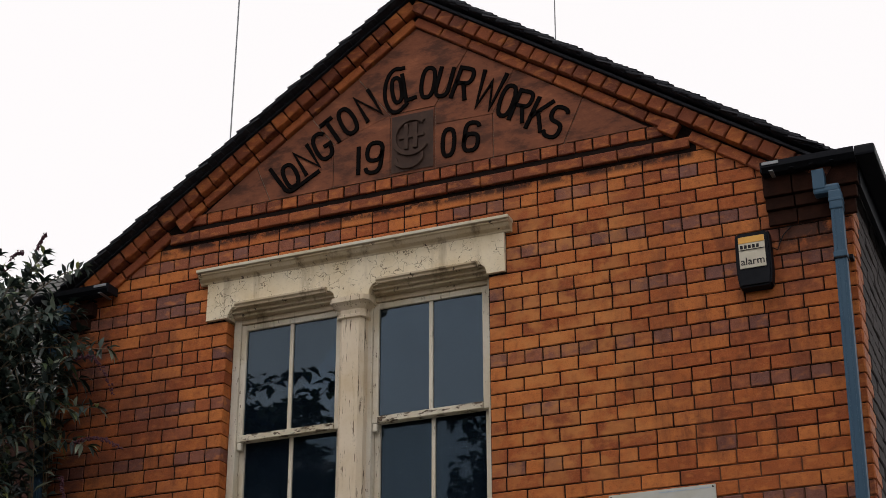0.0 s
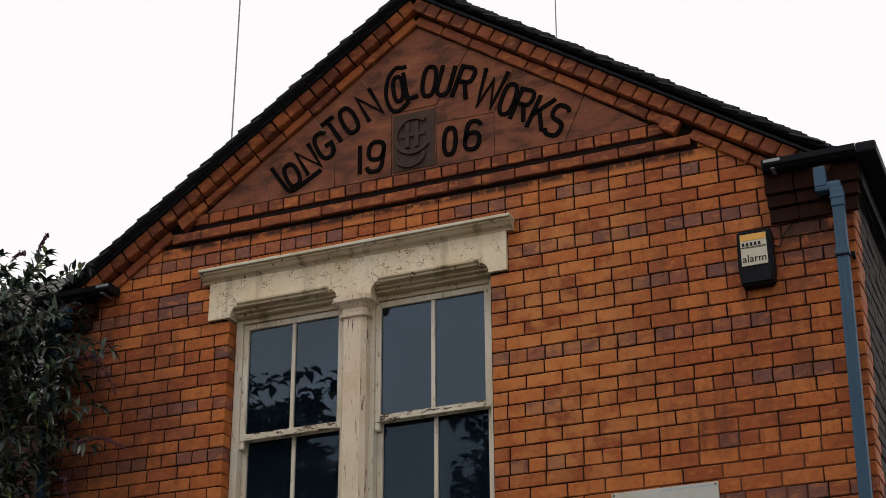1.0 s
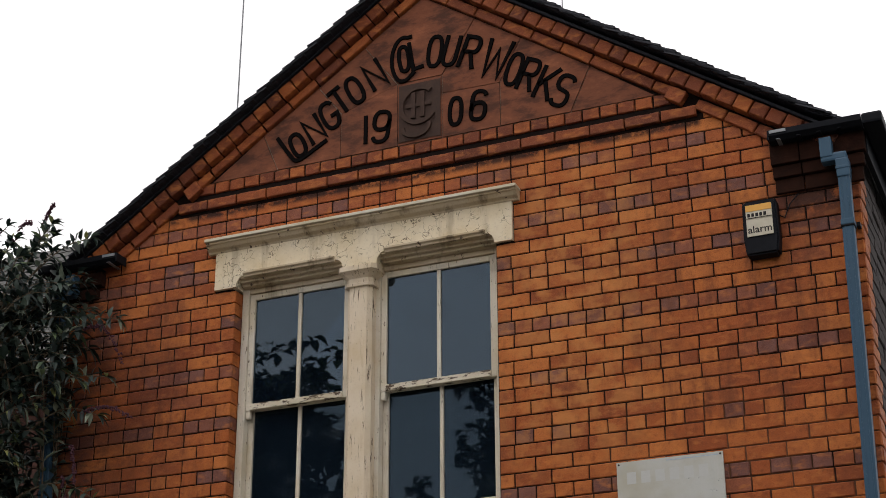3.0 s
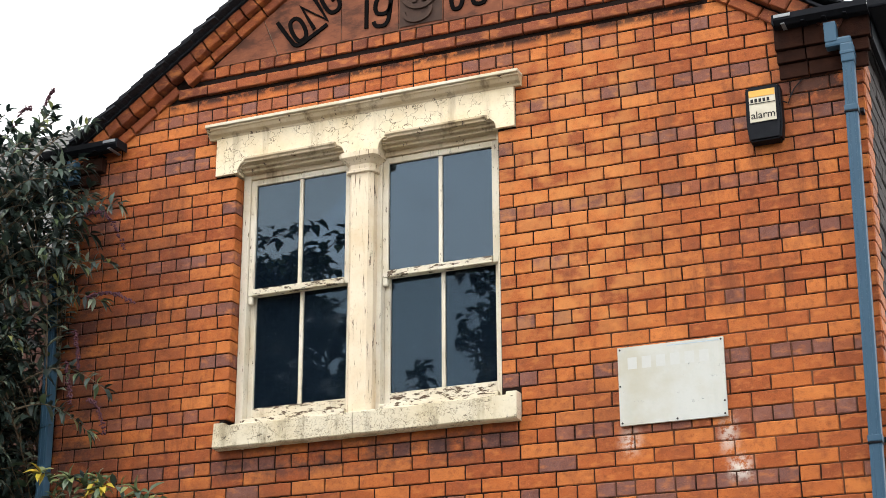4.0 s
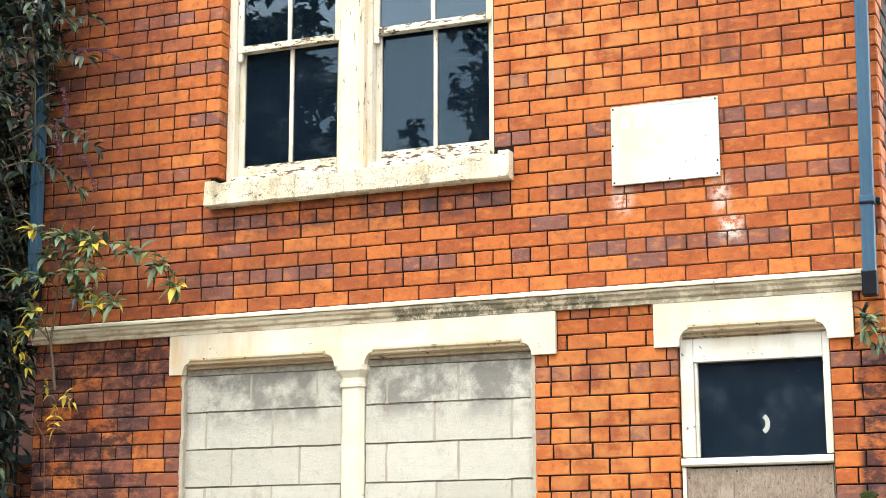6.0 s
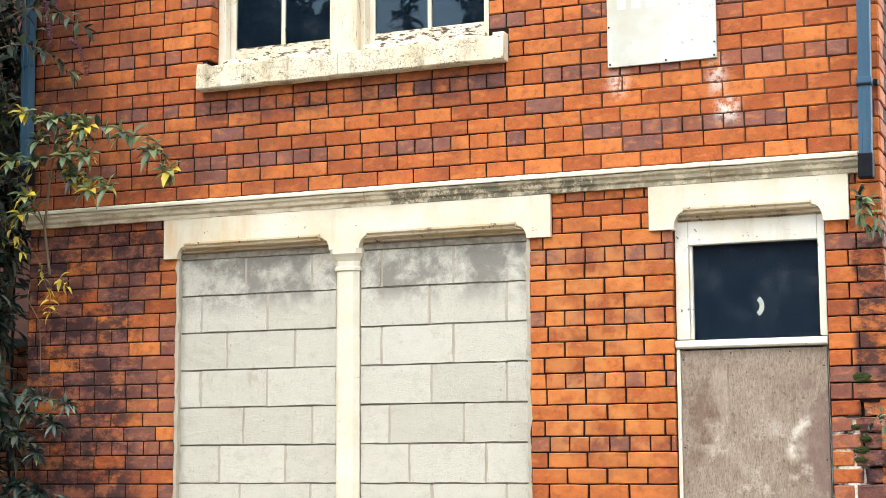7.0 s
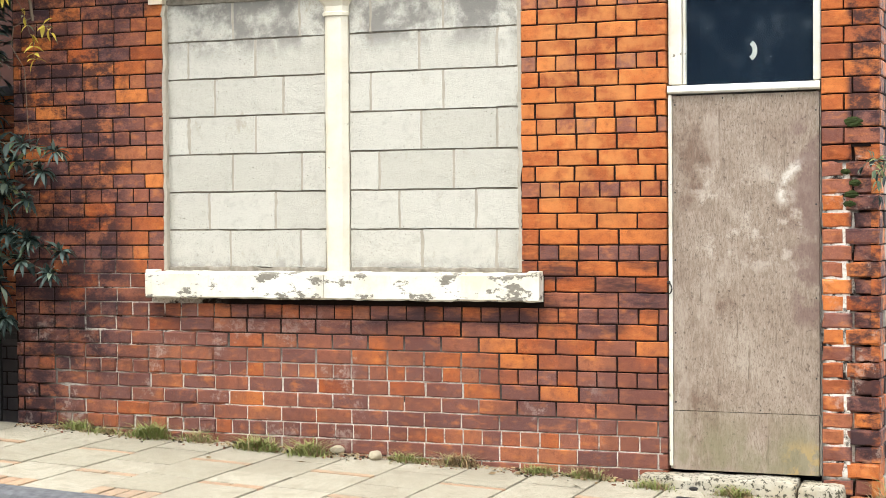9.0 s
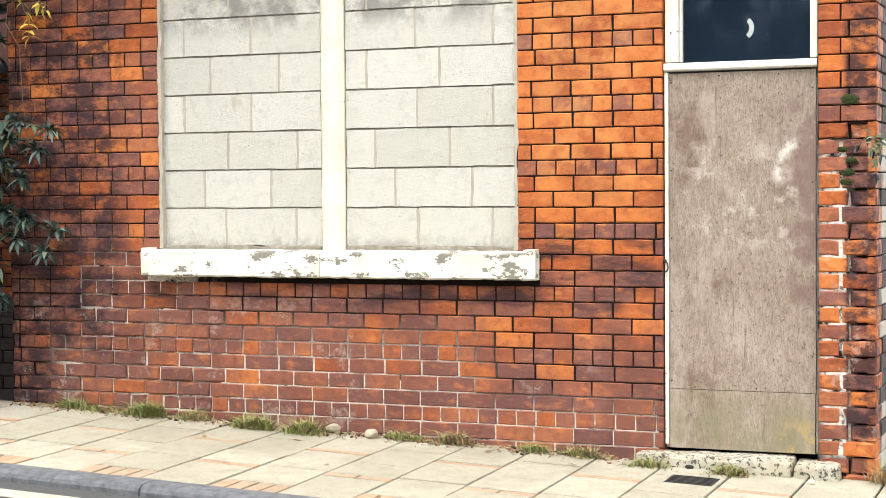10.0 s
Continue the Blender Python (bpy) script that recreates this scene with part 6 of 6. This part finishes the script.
    shoots = [  # the node it springs from, its tip, leaves round the tip, how yellow
        (3, (-0.66, 3.60), 6, 1), (4, (-0.34, 3.57), 6, 0), (5, (-0.16, 3.46), 7, 0), (6, (-0.03, 3.32), 7, 1),
        (2, (-0.44, 3.24), 7, 1), (2, (-0.60, 3.24), 8, 3), (3, (-0.60, 3.44), 7, 1), (3, (-0.80, 3.47), 8, 0), (2, (-0.99, 3.44), 6, 0),
        (3, (-0.86, 3.70), 7, 0), (3, (-0.70, 3.70), 6, 0), (3, (-0.62, 3.63), 8, 3), (3, (-1.10, 3.76), 5, 2), (1, (-1.14, 3.12), 6, 2),
        (1, (-1.16, 3.45), 7, 1), (3, (-0.98, 3.58), 7, 0), (2, (-0.74, 3.34), 6, 0), (1, (-1.05, 3.22), 5, 1)]
    nodes = list(base)
    for origin, (x, z), count, yellow in shoots:
        tip = Vector((x, -0.33 + r.uniform(-0.05, 0.05), z))
        a = nodes[origin]
        stem = arching(a, tip, 0.05, 6)
        nodes.append(tip)
        add_tube(wood, stem, 0.0045, 5, 0.5)
        slots = ((1, 1, 1, 0), (1, 1, 1, 2), (1, 1, 2), (2, 2, 1))[yellow]
        dress(fol, stem, r, 4, 0.13, slots, 0.35, 0.42)
        for k in range(count):
            turn = math.tau * (k + r.random() * 0.5) / count
            way = Vector((math.cos(turn), -0.45 + 0.4 * math.sin(turn * 2), 0.55 * math.sin(turn) + 0.05))
            fol.leaf(tip, way, Vector((0, -0.6, 1)), r.uniform(0.10, 0.15), r.uniform(0.042, 0.060), r.choice(slots), r.uniform(0.05, 0.3))
    for a, b in (((-1.15, -0.15, 2.9), (-1.00, -0.2, 2.66)), ((-1.0, -0.15, 2.7), (-0.86, -0.18, 2.66)), ((-1.02, -0.15, 2.66), (-0.98, -0.18, 2.50)), ((-1.5, -0.2, 3.2), (-1.25, -0.2, 3.0)), ((-1.5, -0.2, 3.0), (-1.2, -0.2, 2.9))):
        stem = arching(a, b, 0.04)
        add_tube(wood, stem, 0.003, 4, 0.5)
        dress(fol, stem, r, 3, 0.10, (2, 2, 1), 0.5)
    add_tube(wood, [Vector(p) for p in ((-1.02, -0.12, 2.78), (-1.18, -0.12, 2.72), (-1.20, -0.12, 2.6), (-1.10, -0.12, 2.45), (-1.08, -0.12, 2.1), (-1.06, -0.1, 1.9))], 0.004, 5, 0.5)
    part("woody_stem", wood, M_BARK, plant)
    tagged(fol.make("leaves", [M_LEAF, M_LEAF_LIGHT, M_LEAF_YELLOW, M_LEAF_YOUNG], plant, "narrow grey-green leaves, some turning yellow"), kind="stuff")
    # spent flower spikes hanging over
    for a, b, lift in (((-0.90, -0.34, 5.50), (-0.58, -0.34, 5.22), 0.12), ((-0.86, -0.32, 4.92), (-0.50, -0.32, 4.84), 0.05), ((-1.0, -0.3, 4.5), (-0.94, -0.3, 4.22), 0.0), ((-0.95, -0.3, 4.7), (-0.90, -0.3, 4.45), 0.02), ((-0.80, -0.3, 4.22), (-0.68, -0.28, 4.0), 0.06), ((-1.6, -0.3, 6.28), (-1.46, -0.3, 6.40), 0.06), ((-1.36, -0.3, 6.36), (-1.28, -0.3, 6.52), 0.02)):
        bm = bmesh.new()
        for p in arching(a, b, lift, 22):
            for _ in range(4):
                q = p + Vector((r.gauss(0, 0.007), r.gauss(0, 0.007), r.gauss(0, 0.007)))
                bmesh.ops.create_icosphere(bm, subdivisions=1, radius=r.uniform(0.005, 0.009), matrix=Matrix.Translation(q))
        part("flower_spike", bm, M_SPIKE, plant)


buddleia()


def seedling(x, z, long, label):
    plant = empty("seedling", label, "plant", "seedlings in the wall")
    r = random.Random(int(z * 100))
    wood, fol = bmesh.new(), Foliage()
    for k in range(5):
        end = (x + r.uniform(-0.09, 0.10), -0.12 - 0.05 * r.random(), z + r.uniform(-0.16, 0.03))
        stem = arching((x, 0.0, z), end, 0.06)
        add_tube(wood, stem, 0.003, 4, 0.5)
        dress(fol, stem, r, 3, long, (0, 0, 1), 0.4)
    part("woody_stem", wood, M_BARK, plant)
    tagged(fol.make("leaves", [M_LEAF_LIGHT, M_LEAF], plant), kind="stuff")


seedling(4.05, 2.90, 0.11, "pale green seedling sprouting from the corner brickwork")
seedling(4.17, 1.72, 0.07, "small green seedling rooted in the side wall")

# ---- beyond the left corner ----
yard = bmesh.new()
add_box(yard, -7.0, -1.30, 0.62, 0.84, -0.2, 2.35)
yard_wall = tagged(mesh_object("wall_yard", yard, M_MORTAR), "low set-back yard wall of red brick", "wall", kind="structure")
bulk = Bulk()
for i in range(-1, 25):
    z = FIRST + COURSE * i
    x = -4.6 + (0.11 if i % 2 else 0)
    while x < -1.5:
        bulk.add(brick_verts(LONG - JOINT, COURSE - JOINT, rnd.uniform(-0.002, 0.002), 0.03), (x + LONG / 2, 0.615, z + COURSE / 2), 1 if z < 0.75 else 0)
        x += LONG
tagged(bulk.make("brickwork", [M_RAKE, M_SIDE], yard_wall), kind="stuff")
tagged(mesh_object("coping", box(-7.0, -1.30, 0.58, 0.88, 2.352, 2.42, 0.01), M_KERB, yard_wall))

gate = empty("iron_railing", "black iron railing standing behind the shrub", "railing")
for k in range(9):
    x = -3.2 + 0.22 * k
    part("bar", add_tube(bmesh.new(), [(x, 0.35, pave(x, 0.3) - 0.1), (x, 0.35, 3.3)], 0.011, 6), M_IRON, gate)
for z in (0.7, 3.1):
    part("rail", box(-3.3, -1.30, 0.335, 0.365, z, z + 0.04, 0.004), M_IRON, gate)


def neighbour():
    house = empty("neighbour_house", "dull brick house with a grey tiled roof behind the yard", "house")
    x0, x1, y0, y1, eave, ridge = -14.0, -3.0, 3.4, 9.0, 6.9, 9.6
    part("wall", box(x0, x1, y0 + 0.3, y1, -0.3, eave), M_FARBRICK, house)
    deck = bmesh.new()
    mid = (y0 + y1) / 2
    add_along_x(deck, [(y0, eave), (mid, ridge), (y1, eave), (y1, eave - 0.06), (mid, ridge - 0.08), (y0, eave - 0.06)], x0 - 0.2, x1)
    part("roof", deck, M_FARTILE, house)
    up = Vector((0, mid - y0, ridge - eave))
    n = 22
    tiles = bmesh.new()
    turn = Matrix.Rotation(math.atan2(ridge - eave, mid - y0) - radians(3), 4, "X")
    for k in range(n):
        p = Vector((0, y0, eave)) + up * ((k + 0.5) / n)
        for j in range(14):
            x = x1 - 0.165 - 0.33 * j
            add_box(tiles, x - 0.16, x + 0.16, p.y - 0.10, p.y + 0.10, p.z + 0.02, p.z + 0.045, 0.0, turn)
    tagged(part("tiling", tiles, M_FARTILE, house), kind="stuff")


neighbour()


# ---- a tree across the road, seen mirrored in the panes ----
def street_tree(bx, by, tall, limbs, spread, seed):
    tree = empty("street_tree", "leafy tree standing across the road", "tree", "trees across the road", at=(0, 0, 0))
    r = random.Random(seed)
    wood, fol = bmesh.new(), Foliage()
    trunk = [Vector((bx + 0.1 * math.sin(t * 4), by + 0.08 * math.cos(t * 5), pave(bx, -3) - 0.2 + tall * t)) for t in (i / 10 for i in range(11))]
    add_tube(wood, trunk, 0.16, 9, 0.25)
    for k in range(limbs):
        a = r.uniform(0, math.tau)
        z0 = r.uniform(0.42, 0.96) * tall
        p0 = trunk[min(10, int(z0 / tall * 10))]
        far = r.uniform(0.33, 1.0) * spread
        p1 = p0 + Vector((math.cos(a) * far, math.sin(a) * far * 0.8, r.uniform(0.3, 1.9)))
        limb = arching(p0, p1, 0.2)
        add_tube(wood, limb, 0.035, 5, 0.25)
        for _ in range(7):
            t = r.uniform(0.35, 1.0)
            q0 = limb[int(t * 9)]
            q1 = q0 + Vector((r.gauss(0, 0.45), r.gauss(0, 0.45), r.gauss(0.1, 0.35)))
            twig = arching(q0, q1, 0.05)
            add_tube(wood, twig, 0.008, 4, 0.4)
            for _ in range(32):
                p = twig[r.randint(3, 9)] + Vector((r.gauss(0, 0.06), r.gauss(0, 0.06), r.gauss(0, 0.06)))
                way = Vector((r.gauss(0, 1), r.gauss(0, 1), r.gauss(-0.2, 0.7)))
                s = r.uniform(0.13, 0.22)
                fol.leaf(p, way, Vector((0, 0, 1)), s, s * 0.78, 0, 0.2)
    part("trunk", wood, M_BARK, tree)
    tagged(fol.make("crown", [M_TREELEAF], tree), kind="stuff")


street_tree(-6.0, -10.4, 8.7, 95, 2.0, 9)
street_tree(-1.4, -10.6, 8.3, 75, 1.45, 14)
street_tree(-3.4, -10.2, 6.2, 45, 1.1, 5)
# unseen backdrop, added so that the fanlight mirrors something dark
tagged(mesh_object("wall_backdrop", box(-60, 60, -20.3, -20.0, -1.0, 6.6), M_FARBRICK), "plain unseen backdrop wall added across the road", "wall", kind="structure")

# ---- single bricks between window and door and below the sill ----
shapes = {}
count = 0
rest = Bulk()
singles.sort(key=lambda b: (-b[1] if b[2] < 1.6 else 10 - b[1]))
for header, x, z, w, h in singles:
    dark = header and rnd.random() > 0.2
    if count >= 298:
        rest.add(brick_verts(w, h, rnd.uniform(-0.002, 0.002), 0.12, 0.0042), (x, 0, z), 1 if dark else 0)
        continue
    low = rnd.random() < low_share(x, z)
    kind = 0 if dark else (2 if low else 1)
    key = (round(w, 2), kind, rnd.randrange(3))
    if key not in shapes:
        rings = brick_verts(w, h, 0.0, 0.12, 0.0042)
        me = bpy.data.meshes.new("brick")
        me.from_pydata([v for ring in rings for v in ring], [], brick_faces(0, len(rings[0])))
        me.materials.append((M_HEAD_P, M_STRETCH_P, M_LOW_P)[kind])
        shapes[key] = me
    ob = mesh_object("brick", shapes[key], None, wall, at=pose(x, rnd.uniform(-0.002, 0.002), z))
    ob.scale.x = w / key[0]
    count += 1
if rest.v:
    tagged(rest.make("brickwork", [M_STRETCH, M_HEAD], wall), kind="stuff")
